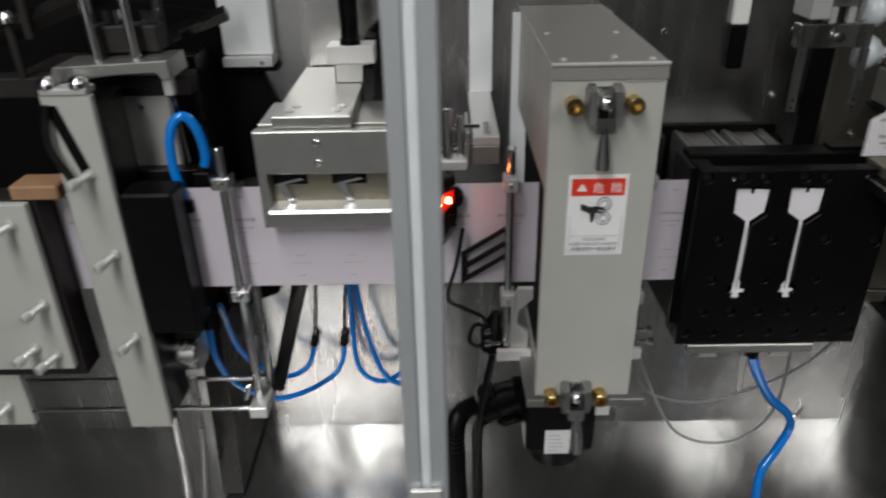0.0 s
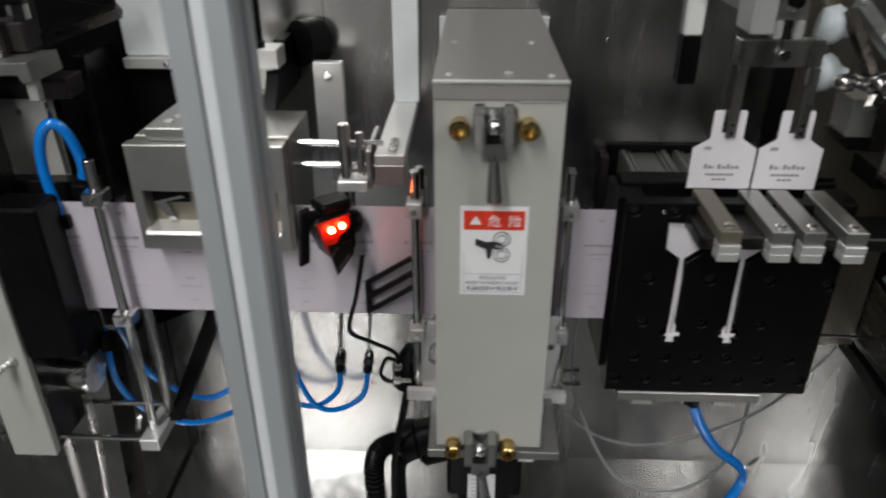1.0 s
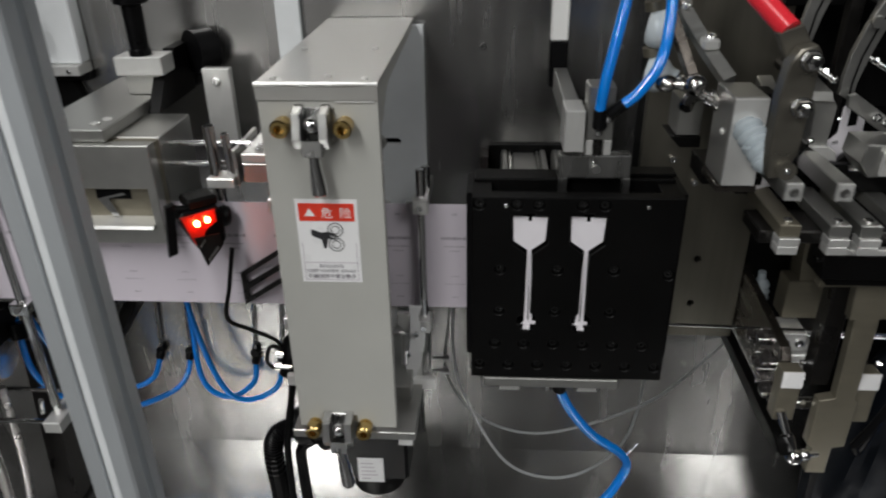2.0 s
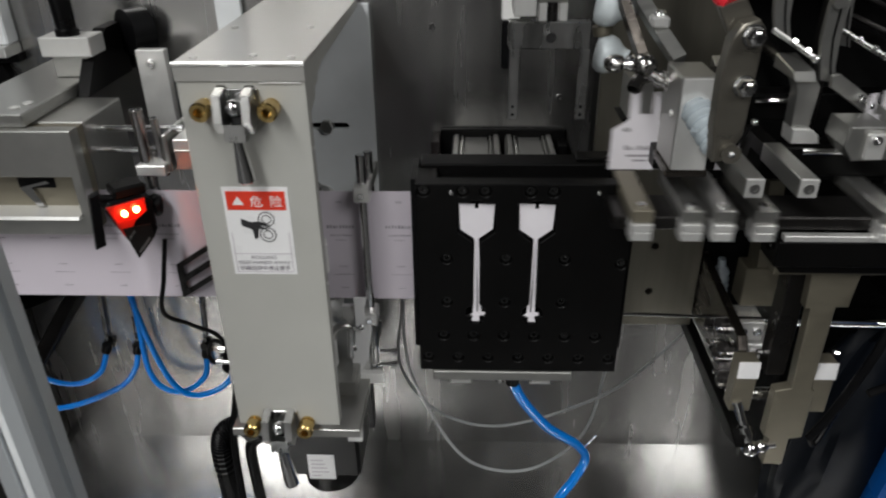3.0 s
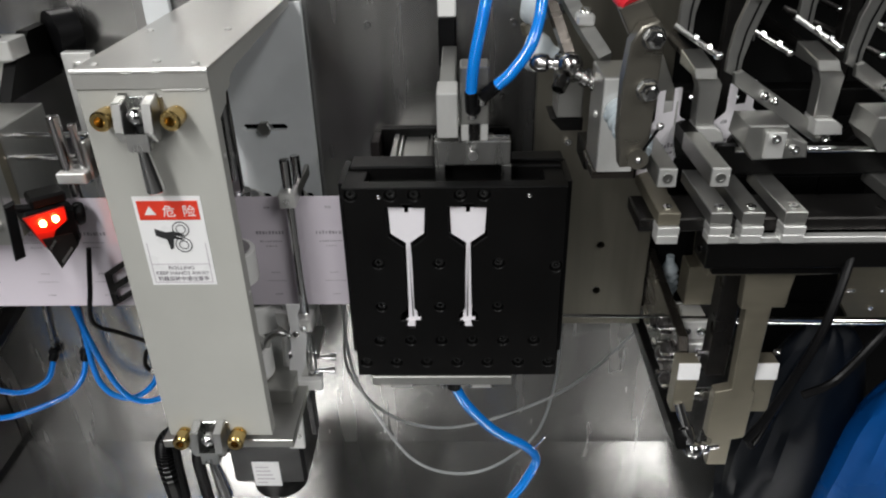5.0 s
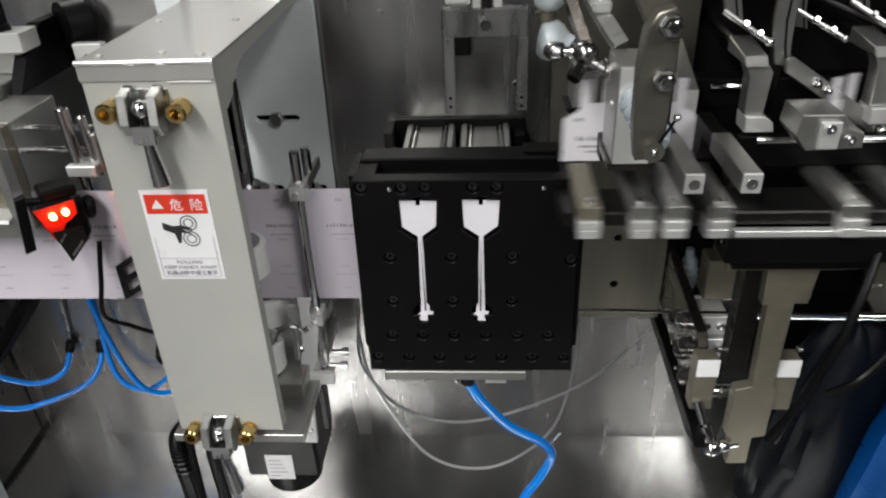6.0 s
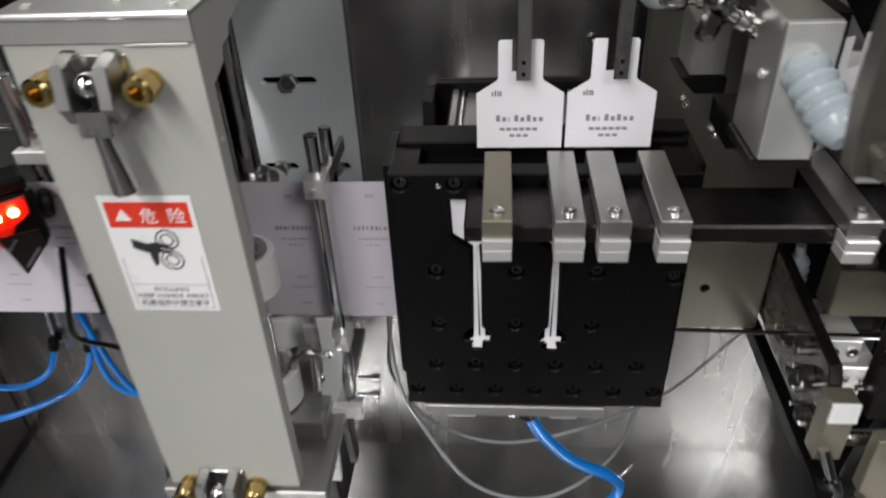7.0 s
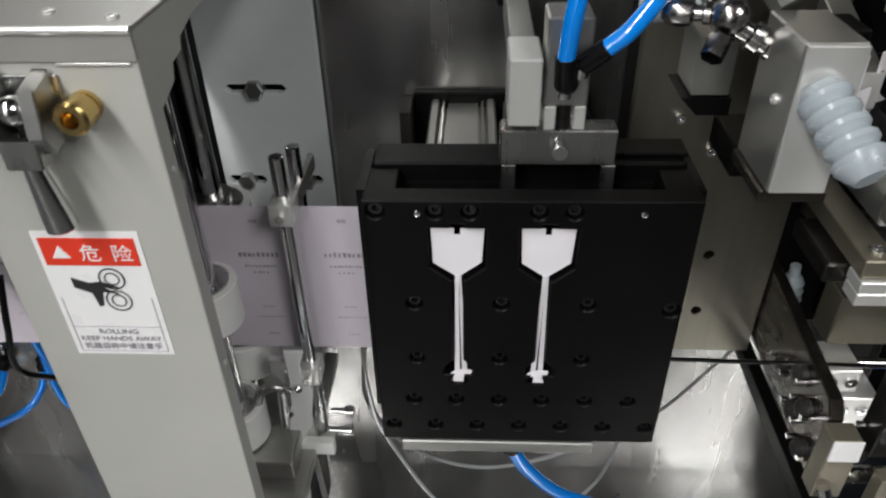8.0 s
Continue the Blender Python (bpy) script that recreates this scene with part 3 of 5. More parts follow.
def guide_stand(x, foot_side, group="web guide rods"):
    """Two upright rods that steady the paper web, with clamp blocks."""
    g = thing("web_guide", (x, 0.735, 0.957), "pair of upright steel guide rods with clamp blocks", "guide", group)
    part("rod", cyl((x, 0.735, 0.965), (x, 0.735, 1.222), 0.0048, seg=16, bevel=0.0008), CHROME, g)
    part("short_rod", cyl((x + 0.003, 0.765, 1.165), (x + 0.003, 0.765, 1.214), 0.0048, seg=16, bevel=0.0008), CHROME, g)
    part("sleeve", lathe((x, 0.735, 0.972), (x, 0.735, 1.03), [(0, 0.0062), (0.002, 0.0068), (0.054, 0.0068), (0.058, 0.0055)], seg=16), STEEL, g)
    for zz in (1.183, 1.036):
        cl = part("clamp", box(x - 0.008, x + 0.008, 0.724, 0.746, zz - 0.008, zz + 0.008, 0.001), ALU_BRIGHT, g)
        part("screw", lathe((x, 0.724, zz), (x, 0.71, zz), [(0, 0.003), (0.004, 0.003), (0.004, 0.0012)], seg=10), CHROME, cl)
    part("link_bar", box(x + 0.004, x + 0.008, 0.742, 0.80, 1.178, 1.190, 0.0005), ALU, g)
    f = foot_side
    part("foot_bracket", box(min(x - 0.012, x + f * 0.03), max(x + 0.012, x + f * 0.03), 0.72, 0.728, 0.952, 0.966, 0.0006), WHITE_POM, g)
    part("foot_plate", prism([(x + f * 0.004, 0.957), (x + f * 0.026, 0.957), (x + f * 0.026, 0.99), (x + f * 0.012, 1.0), (x + f * 0.014, 1.02), (x + f * 0.030, 1.035), (x + f * 0.03, 1.05), (x + f * 0.012, 1.05), (x + f * 0.004, 1.03)], "xz", 0.729, 0.735, bevel=0.0005), ALU_BRIGHT, g)
    for k in (0, 1):
        part("thumb_screw", lathe((x - f * 0.008, 0.73 + 0.012 * k, 0.972 + 0.009 * k), (x - f * 0.03, 0.73 + 0.012 * k, 0.972 + 0.009 * k), [(0, 0.0025), (0.012, 0.0025), (0.012, 0.005), (0.019, 0.005)], seg=12), CHROME, g)
    return g


guide_stand(0.219, -1)
guide_stand(0.067, 1)
brk = thing("angle_bracket", (0.205, 0.73, 0.865), "bright aluminium angle bracket with screws beside the motor", "bracket")
part("plate", prism([(0.183, 0.862), (0.2005, 0.862), (0.2035, 0.936), (0.2155, 0.957), (0.186, 0.957)], "xz", 0.722, 0.728, bevel=0.0006), WHITE_POM, brk)
part("shaped_plate", prism([(0.203, 1.064), (0.218, 1.064), (0.2135, 1.049), (0.2145, 1.038), (0.2205, 1.024), (0.2185, 1.011), (0.2145, 0.984), (0.209, 0.972), (0.204, 0.958), (0.194, 0.958), (0.197, 0.985), (0.2015, 1.007), (0.2035, 1.035)], "xz", 0.7235, 0.7265, bevel=0.0004), STICKER, brk, "white wavy-edged guide plate")
part("hook_rod", hose([(0.203, 0.722, 1.024), (0.192, 0.720, 1.031), (0.182, 0.719, 1.026), (0.177, 0.719, 1.012), (0.174, 0.720, 0.992)], 0.0036, seg=12), STEEL, brk)
part("stop_rod", cyl((0.198, 0.718, 1.030), (0.196, 0.718, 0.990), 0.0034, seg=12), STEEL, brk)
bolt(brk, (0.199, 0.7235, 1.0), (0, -1, 0), 0.0042, 0.004, CHROME)
bolt(brk, (0.210, 0.7235, 1.028), (0, -1, 0), 0.0036, 0.004, CHROME)
part("side_web", prism([(0.729, 0.957), (0.753, 0.957), (0.753, 0.87), (0.738, 0.87)], "yz", 0.207, 0.2135, bevel=0.0006), BLACK_PLASTIC, brk)
part("ledge", box(0.208, 0.226, 0.730, 0.752, 0.944, 0.952, 0.0008), WHITE_POM, brk)
for zz, xx in ((0.882, 0.196), (0.925, 0.198)):
    bolt(brk, (xx, 0.722, zz), (0, -1, 0), 0.0028, 0.002, ALU)

# ---- printed paper web ----
web = thing("paper_web", (-0.1, 0.745, 1.05), "printed pinkish white paper web running through the machine", "paper web")
part("paper", box(-0.75, 0.272, 0.7448, 0.7454, 1.0505, 1.1785, 0), WEB_PAPER, web)
rng = random.Random(4)
bar_bm = bmesh.new()
for k in range(17):
    cx = -0.73 + 0.0615 * k
    for dz, w, h in ((0.115, 0.006, 0.004), (0.086, 0.030, 0.006), (0.077, 0.024, 0.0022), (0.0715, 0.013, 0.0018), (0.040, 0.010, 0.0015), (0.030, 0.022, 0.0012), (0.013, 0.009, 0.0018)):
        n = 9 if w > 0.02 else 4
        for i in range(n):
            x0 = cx - w / 2 + w * i / n
            tall = h * (0.45 + 0.25 * rng.random())
            box(x0, x0 + w / n * (0.35 + 0.35 * rng.random()), 0.7444, 0.7447, 1.0505 + dz, 1.0505 + dz + tall, 0, bm=bar_bm)
tagged(part("printing", bar_bm, GREY_INK, web), kind="stuff")

# ---- folding plate ----
PY0, PY1 = 0.724, 0.7405
PX0, PX1, PZ0, PZ1 = 0.2725, 0.4885, 0.970, 1.1960
folder = thing("folding_plate", (0.38, 0.76, PZ0), "black anodised folding plate with two arrow-shaped windows", "folding plate")


def window(cx):
    w = 0.0195
    return [(cx - w, 1.175), (cx - 0.005, 1.175), (cx - 0.005, 1.178), (cx + 0.005, 1.178), (cx + 0.005, 1.175), (cx + w, 1.175), (cx + w - 0.001, 1.143), (cx + 0.0035, 1.131), (cx + 0.0035, 1.058), (cx + 0.0105, 1.050), (cx + 0.0105, 1.043), (cx + 0.003, 1.043), (cx + 0.003, 1.034), (cx - 0.003, 1.034), (cx - 0.003, 1.043), (cx - 0.0105, 1.043), (cx - 0.0105, 1.050), (cx - 0.0035, 1.058), (cx - 0.0035, 1.131), (cx - w + 0.001, 1.143)]


holes = [(0.299 + 0.0328 * i, 1.0165, 0.0058) for i in range(6)] + [(0.282 + 0.033 * i, 0.9875, 0.0058) for i in range(7)]
holes += [(0.303, 1.112, 0.0058), (0.364, 1.112, 0.0058), (0.424, 1.112, 0.0058), (0.303, 1.060, 0.0055), (0.364, 1.060, 0.0055), (0.424, 1.060, 0.0055), (0.4815, 1.108, 0.0062)]
holes += [(0.2805, 1.188, 0.0062), (0.319, 1.1875, 0.0058), (0.3415, 1.1875, 0.0058), (0.386, 1.1875, 0.0058), (0.4085, 1.1875, 0.0058)]
part("front_plate", pierced([(PX0, PZ0), (PX1, PZ0), (PX1, PZ1), (PX0, PZ1)], [window(0.3335), window(0.3935)] + [ring(x, z, r, 18) for x, z, r in holes], PY0, PY1, 0.0009), BLACK_ANOD, folder)
for x, z, r in holes:
    part("socket_screw", lathe((x, PY1, z), (x, PY0, z), [(0, r * 0.9), (0.0115, r * 0.86), (0.0125, r * 0.75), (0.0125, r * 0.42), (0.008, r * 0.4)], seg=14), SCREW_BLACK, folder)
for x, z in ((0.308, 1.187), (0.452, 1.187)):
    part("set_screw", lathe((x, PY0 + 0.001, z), (x, PY0 - 0.002, z), [(0, 0.0024), (0.0018, 0.0022), (0.0022, 0.0014)], seg=10), CHROME, folder)
part("end_spacer", box(PX0, 0.293, PY1, 0.7705, PZ0, 1.1945, 0.0008), BLACK_ANOD, folder)
part("end_spacer", box(0.468, PX1, PY1, 0.7705, PZ0, 1.1945, 0.0008), BLACK_ANOD, folder)
part("slot_step", box(0.2932, 0.4678, PY1, 0.7475, PZ0, 1.190, 0.0008), BLACK_ANOD, folder)
part("rear_bar", box(PX0 + 0.002, 0.488, 0.771, 0.801, PZ0 + 0.03, 1.198, 0.0015), BLACK_ANOD, folder)
part("rear_lip", box(0.436, 0.490, 0.779, 0.802, 1.1981, 1.2015, 0.0012), BLACK_ANOD, folder)
for side, sx in ((-1, PX0), (1, PX1)):
    part("side_guide", prism([(0.7425, 1.193), (0.80, 1.193), (0.82, 1.06), (0.86, 1.02), (0.86, 0.99), (0.7425, 0.99)], "yz", sx - 0.006 if side < 0 else sx, sx if side < 0 else sx + 0.006), BLACK_PLASTIC, folder)
# near-black sheet put in for the shade behind the windows
part("gap_dark_sheet", box(0.294, 0.467, 0.7655, 0.7702, 0.98, 1.185, 0), VOID, folder)
# slide rail under the plate
part("slide_rail", box(0.287, 0.441, 0.722, 0.755, 0.9575, 0.9695, 0.001), ALU, folder, "bright aluminium slide rail")
for x in (0.318, 0.408):
    part("slide_block", prism([(x - 0.011, 0.957), (x + 0.011, 0.957), (x + 0.009, 0.952), (x + 0.012, 0.945), (x - 0.012, 0.945), (x - 0.009, 0.952)], "xz", 0.732, 0.752, bevel=0.0005), ALU_BRIGHT, folder)
part("fitting", cyl((0.3625, 0.738, 0.9575), (0.3625, 0.738, 0.944), 0.005, seg=12), CHROME, folder)
part("hose_fitting", cyl((0.377, 0.74, 0.957), (0.377, 0.74, 0.94), 0.008, seg=14), BLACK_PLASTIC, folder)
part("support_arm", box(0.35, 0.41, 0.802, 0.915, 1.03, 1.07, 0.002), BLACK_ANOD, folder)
part("support_arm", box(0.33, 0.43, 0.915, 0.95, 0.99, 1.09, 0.002), BLACK_ANOD, folder)

# paper blanks that show in the windows
for cx, twist in ((0.3335, 0.0016), (0.3935, -0.0014)):
    w = 0.0178
    blank = thing("paper_blank", (cx, 0.729, 1.035), "white folded paper blank lying in an arrow window", "paper blank", "paper blanks")
    part("head", prism([(cx - w, 1.1735), (cx - 0.0022, 1.1725), (cx - 0.0022, 1.1675), (cx + 0.0018, 1.1675), (cx + 0.0018, 1.1725), (cx + w, 1.172), (cx + w - 0.0015, 1.145), (cx + 0.0022, 1.134), (cx - 0.0022, 1.134), (cx - w + 0.001, 1.1445)], "xz", 0.7285, 0.7292), PAPER, blank)
    part("stem", prism([(cx - 0.002, 1.134), (cx + 0.0005, 1.134), (cx + twist - 0.0006, 1.045), (cx + twist - 0.0045, 1.041)], "xz", 0.7280, 0.7287), PAPER, blank)
    part("stem", prism([(cx + 0.0002, 1.134), (cx + 0.0022, 1.134), (cx + 0.0048 + twist, 1.044), (cx + twist + 0.001, 1.041)], "xz", 0.7290, 0.7297), PAPER, blank)
    part("foot", prism([(cx - 0.0075 + twist, 1.0385), (cx + 0.0075 + twist, 1.0400), (cx + 0.0085 + twist, 1.0465), (cx + 0.003 + twist, 1.0475), (cx - 0.004 + twist, 1.0465), (cx - 0.0075 + twist, 1.043)], "xz", 0.7252, 0.7260), PAPER, blank)
    part("foot", prism([(cx - 0.008 + twist, 1.0365), (cx + 0.006 + twist, 1.0360), (cx + 0.002 + twist, 1.0445), (cx - 0.004 + twist, 1.0435)], "xz", 0.7240, 0.7247), PAPER, blank)

# extruded slide profiles that carry the plate from the back panel
lin = thing("slide_profile", (0.36, 0.90, 1.05), "pair of silver extruded slide profiles on the back panel", "slide profile")
part("back_plate", box(0.289, 0.445, 0.9425, 0.949, 1.05, 1.176, 0.001), BLACK_ANOD, lin)
for x0 in (0.3045, 0.3695):
    section = [(0, 0), (0, 0.112), (0.002, 0.116), (0.007, 0.116), (0.0085, 0.113), (0.0085, 0.108), (0.0105, 0.108), (0.0105, 0.114), (0.0125, 0.1145), (0.0135, 0.108), (0.0155, 0.108), (0.0155, 0.112),
               (0.0425, 0.112), (0.0425, 0.108), (0.0445, 0.108), (0.0455, 0.1145), (0.0475, 0.114), (0.0475, 0.108), (0.0495, 0.108), (0.0495, 0.113), (0.051, 0.116), (0.056, 0.116), (0.058, 0.112), (0.058, 0)]
    part("profile", prism([(x0 + u, 1.054 + v) for u, v in section], "xz", 0.803, 0.942), ALU, lin)
part("end_stop", box(0.278, 0.2885, 0.915, 0.949, 1.10, 1.17, 0.001), DARK_BROWN, lin)
part("end_stop", box(0.4335, 0.445, 0.915, 0.949, 1.10, 1.165, 0.001), BLACK_ANOD, lin)
tag = thing("hanging_strip", (0.372, 0.94, 1.253), "white cable strip with a black lower end on the back panel", "strip")
part("white_sleeve", box(0.3615, 0.3825, 0.938, 0.949, 1.3085, 1.70, 0.002), WHITE_POM, tag)
part("black_end", box(0.3615, 0.3825, 0.938, 0.949, 1.253, 1.308, 0.002), BLACK_PLASTIC, tag)
for bx, bzz in ((0.435, 1.215), (0.448, 1.30), (0.28, 1.30)):
    wb = thing("wall_bolt", (bx, 0.95, bzz), "small bright bolt in the back panel", "bolt", "wall bolts")
    bolt(wb, (bx, 0.95, bzz), (0, -1, 0), 0.004, 0.004, CHROME)

# ---- printing station and feed side ----
head = thing("print_head", (-0.13, 0.77, 1.14), "grey aluminium printing head block with a recessed window", "print head")
part("front", pierced([(-0.206, 1.14), (-0.054, 1.14), (-0.054, 1.2505), (-0.206, 1.2505)], [[(-0.196, 1.1635), (-0.064, 1.1635), (-0.064, 1.2035), (-0.196, 1.2035)]], 0.718, 0.733, 0.0009), ALU, head)
part("body", box(-0.206, -0.054, 0.746, 0.83, 1.14, 1.2505, 0.001), ALU, head)
part("recess_back", box(-0.205, -0.055, 0.7335, 0.7455, 1.142, 1.249, 0), ALU_WARM, head)
part("sill", prism([(0.710, 1.1605), (0.7335, 1.1605), (0.7335, 1.166), (0.712, 1.1635)], "yz", -0.197, -0.063), ALU_BRIGHT, head)
for x in (-0.175, -0.11):
    slot = part("slot", box(x - 0.019, x + 0.019, 0.7325, 0.7334, 1.186, 1.197, 0.0003), BLACK_PLASTIC, head)
    part("spring_clip", prism([(x - 0.016, 1.188), (x + 0.012, 1.195), (x + 0.016, 1.1925), (x - 0.004, 1.188), (x + 0.004, 1.1675), (x - 0.003, 1.1675)], "xz", 0.7285, 0.7305), CHROME, slot)
for z in (1.238, 1.2165):
    bolt(head, (-0.139, 0.718, z), (0, -1, 0), 0.0042, 0.003, CHROME)
cap = part("cap", box(-0.186, -0.102, 0.727, 0.945, 1.2508, 1.264, 0.0012), ALU, head)
for x, y in ((-0.17, 0.748), (-0.165, 0.764), (-0.12, 0.748), (-0.115, 0.764)):
    bolt(head, (x, y, 1.264), (0, 0, 1), 0.0052, 0.0015, ALU_BRIGHT)
part("underside_block", box(-0.19, -0.07, 0.748, 0.81, 1.13, 1.1398, 0.001), BLACK_ANOD, head)
part("press_block", box(-0.142, -0.086, 0.853, 0.888, 1.288, 1.309, 0.001), ALU_BRIGHT, head)
part("press_base", box(-0.135, -0.094, 0.86, 0.885, 1.2645, 1.2875, 0.001), ALU, head)
part("knob", lathe((-0.115, 0.868, 1.309), (-0.115, 0.868, 1.42), [(0, 0.0125), (0.006, 0.0125), (0.008, 0.0105), (0.055, 0.0115), (0.058, 0.019), (0.072, 0.019), (0.074, 0.015)], seg=18), BLACK_PLASTIC, head, "black plastic adjusting knob")
part("rear_wheel", cyl((-0.078, 0.925, 1.30), (-0.06, 0.945, 1.30), 0.026, seg=24), BLACK_PLASTIC, head)
part("hinge_arm", prism([(0.83, 1.2508), (0.944, 1.2508), (0.944, 1.31), (0.90, 1.31), (0.86, 1.285)], "yz", -0.1015, -0.088), BLACK_ANOD, head)
part("rear_plate", box(-0.060, -0.026, 0.90, 0.912, 1.19, 1.285, 0.001), ALU_BRIGHT, head)
bolt(head, (-0.043, 0.90, 1.27), (0, -1, 0), 0.005, 0.004, CHROME)

tie = thing("tie_rods", (-0.01, 0.76, 1.21), "pair of polished horizontal tie rods with an upright pin", "tie rod")
for z, y in ((1.236, 0.77), (1.216, 0.762)):
    part("rod", cyl((-0.054, y, z), (0.034, y, z), 0.0033, seg=12), CHROME, tie)
part("pin", cyl((0.0, 0.752, 1.165), (-0.002, 0.752, 1.262), 0.0062, seg=16, bevel=0.001), CHROME, tie)
part("pin", cyl((0.013, 0.757, 1.19), (0.012, 0.757, 1.252), 0.0042, seg=14, bevel=0.001), CHROME, tie)
part("pin_clamp", box(-0.01, 0.02, 0.742, 0.768, 1.195, 1.206, 0.001), ALU_BRIGHT, tie)
part("cross_plate", box(0.018, 0.023, 0.752, 0.83, 1.195, 1.235, 0.001), ALU, tie)

strap = thing("strap_bracket", (0.045, 0.85, 1.2), "pale flat strap bracket with socket screws", "bracket")
part("tongue", box(0.026, 0.056, 0.757, 0.945, 1.218, 1.2285, 0.0008), ALU_BRIGHT, strap)
part("end_block", box(0.026, 0.056, 0.757, 0.79, 1.196, 1.2175, 0.0008), ALU, strap)
part("upright", box(0.028, 0.058, 0.938, 0.946, 1.2286, 1.60, 0.0008), PANEL_GREY, strap)
for y in (0.768, 0.782, 0.796):
    bolt(strap, (0.043, y, 1.2285), (0, 0, 1), 0.0042, 0.004, CHROME)

sensor = thing("mark_sensor", (0.0, 0.715, 1.13), "black photoelectric mark sensor with lit red lights", "sensor")
part("body", prism([(-0.028, 1.178), (-0.022, 1.186), (0.016, 1.185), (0.030, 1.176), (0.029, 1.140), (0.022, 1.130), (0.0, 1.128), (-0.010, 1.136)], "xz", 0.708, 0.738, bevel=0.0025), BLACK_PLASTIC, sensor)
part("lit_face", prism([(-0.0265, 1.1815), (0.020, 1.183), (0.0195, 1.166), (0.004, 1.158), (-0.004, 1.146), (-0.013, 1.142)], "xz", 0.7055, 0.7085, bevel=0.001), LENS_RED, sensor, "red sensor face with a faint added glow from its lights")
for x, z in ((-0.008, 1.171), (0.0065, 1.1725)):
    part("light", ball((x, 0.7025, z), 0.0038, seg=10), LED, sensor, "bright red sensor light")
part("lever", prism([(-0.040, 1.196), (-0.028, 1.199), (-0.035, 1.135), (-0.047, 1.133)], "xz", 0.712, 0.722, bevel=0.0015), BLACK_PLASTIC, sensor)
part("lever_pin", cyl((-0.036, 0.717, 1.192), (-0.012, 0.717, 1.186), 0.005, seg=12), BLACK_PLASTIC, sensor)
part("side_knob", lathe((0.030, 0.722, 1.165), (0.040, 0.722, 1.163), [(0, 0.012), (0.006, 0.014), (0.011, 0.012)], seg=16), BLACK_PLASTIC, sensor)
fin = part("mounting_fin", prism([(-0.014, 1.153), (0.020, 1.150), (0.022, 1.134), (-0.003, 1.112)], "xz", 0.7045, 0.7068), DARK_STEEL, sensor)
part("fin_slot", prism([(0.0, 1.118), (0.0155, 1.132), (0.0145, 1.135), (-0.001, 1.121)], "xz", 0.7036, 0.7043), STEEL, fin)
part("fin_slot", prism([(-0.008, 1.138), (0.0, 1.146), (-0.001, 1.149), (-0.009, 1.141)], "xz", 0.7036, 0.7043), STEEL, fin)
part("cap", box(-0.014, 0.026, 0.708, 0.742, 1.1855, 1.199, 0.003), BLACK_ANOD, sensor)
sensor.matrix_world = pose(-0.012, 0.713, 1.1365, 0, 0, 40) @ Matrix.Diagonal((0.8, 0.8, 0.88, 1.0))
wire = thing("sensor_cable", (0.012, 0.716, 1.128), "thin black cable hanging from the mark sensor", "cable")
part("sheath", hose([(0.014, 0.722, 1.134), (0.006, 0.717, 1.09), (-0.004, 0.72, 1.045), (0.015, 0.735, 1.02), (0.042, 0.745, 0.995), (0.036, 0.75, 0.955), (0.022, 0.752, 0.962), (0.030, 0.752, 0.985), (0.05, 0.753, 0.975)], 0.0025, per=10), BLACK_PLASTIC, wire)
plug = thing("cable_plug", (0.055, 0.755, 0.95), "black round cable plug hanging from its cable", "cable plug")
part("body", lathe((0.053, 0.752, 0.945), (0.057, 0.757, 1.0), [(0, 0.012), (0.004, 0.018), (0.03, 0.02), (0.042, 0.014), (0.055, 0.007)], seg=18), BLACK_PLASTIC, plug)
part("cable", hose([(0.053, 0.752, 0.946), (0.045, 0.75, 0.90), (0.035, 0.745, 0.84), (0.032, 0.745, 0.76), (0.03, 0.745, 0.652)], 0.0048, per=8), BLACK_PLASTIC, plug)

slotted = thing("slotted_bracket", (0.04, 0.738, 1.05), "dark slotted adjusting plate beside the paper web", "bracket")
def slanted(u0, u1, w0, w1):
    f = lambda u, w: (0.012 + 0.056 * u, 1.052 + 0.036 * u + 0.042 * w)
    return [f(u0, w0), f(u1, w0), f(u1, w1), f(u0, w1)]
part("plate", pierced(slanted(0, 1, 0, 1), [slanted(0.12, 0.92, 0.16, 0.40), slanted(0.12, 0.92, 0.58, 0.84)], 0.7385, 0.7415, 0.0004), DARK_STEEL, slotted)

# web guide at the feed side
lg = thing("feed_guide", (-0.247, 0.73, 0.88), "tall pair of chrome guide rods on a foot block", "guide", "web guide rods")
part("rod", cyl((-0.2475, 0.727, 0.89), (-0.2475, 0.727, 1.232), 0.0055, seg=16, bevel=0.001), CHROME, lg)
part("rod", cyl((-0.240, 0.757, 0.89), (-0.240, 0.757, 1.18), 0.0055, seg=16), STEEL, lg)
for z in (1.1935, 1.052):
    cl = part("clamp", box(-0.258, -0.237, 0.716, 0.738, z - 0.008, z + 0.007, 0.0015), CHROME, lg)
    part("screw", lathe((-0.2475, 0.716, z), (-0.2475, 0.706, z), [(0, 0.003), (0.004, 0.003)], seg=10), STEEL, cl)
part("foot", box(-0.256, -0.234, 0.704, 0.765, 0.880, 0.896, 0.001), ALU_BRIGHT, lg)
part("wing_screw", cyl((-0.262, 0.718, 0.90), (-0.254, 0.712, 0.925), 0.003, seg=10), CHROME, lg)
part("strut", prism([(0.74, 0.895), (0.754, 0.895), (0.949, 0.955), (0.949, 0.935)], "yz", -0.237, -0.219), DARK_STEEL, lg)
for y, z in ((0.716, 0.888), (0.79, 0.878)):
    part("cross_rod", cyl((-0.90, y, z), (-0.2565 if y < 0.75 else -0.23, y, z), 0.0035, seg=12), CHROME, lg)


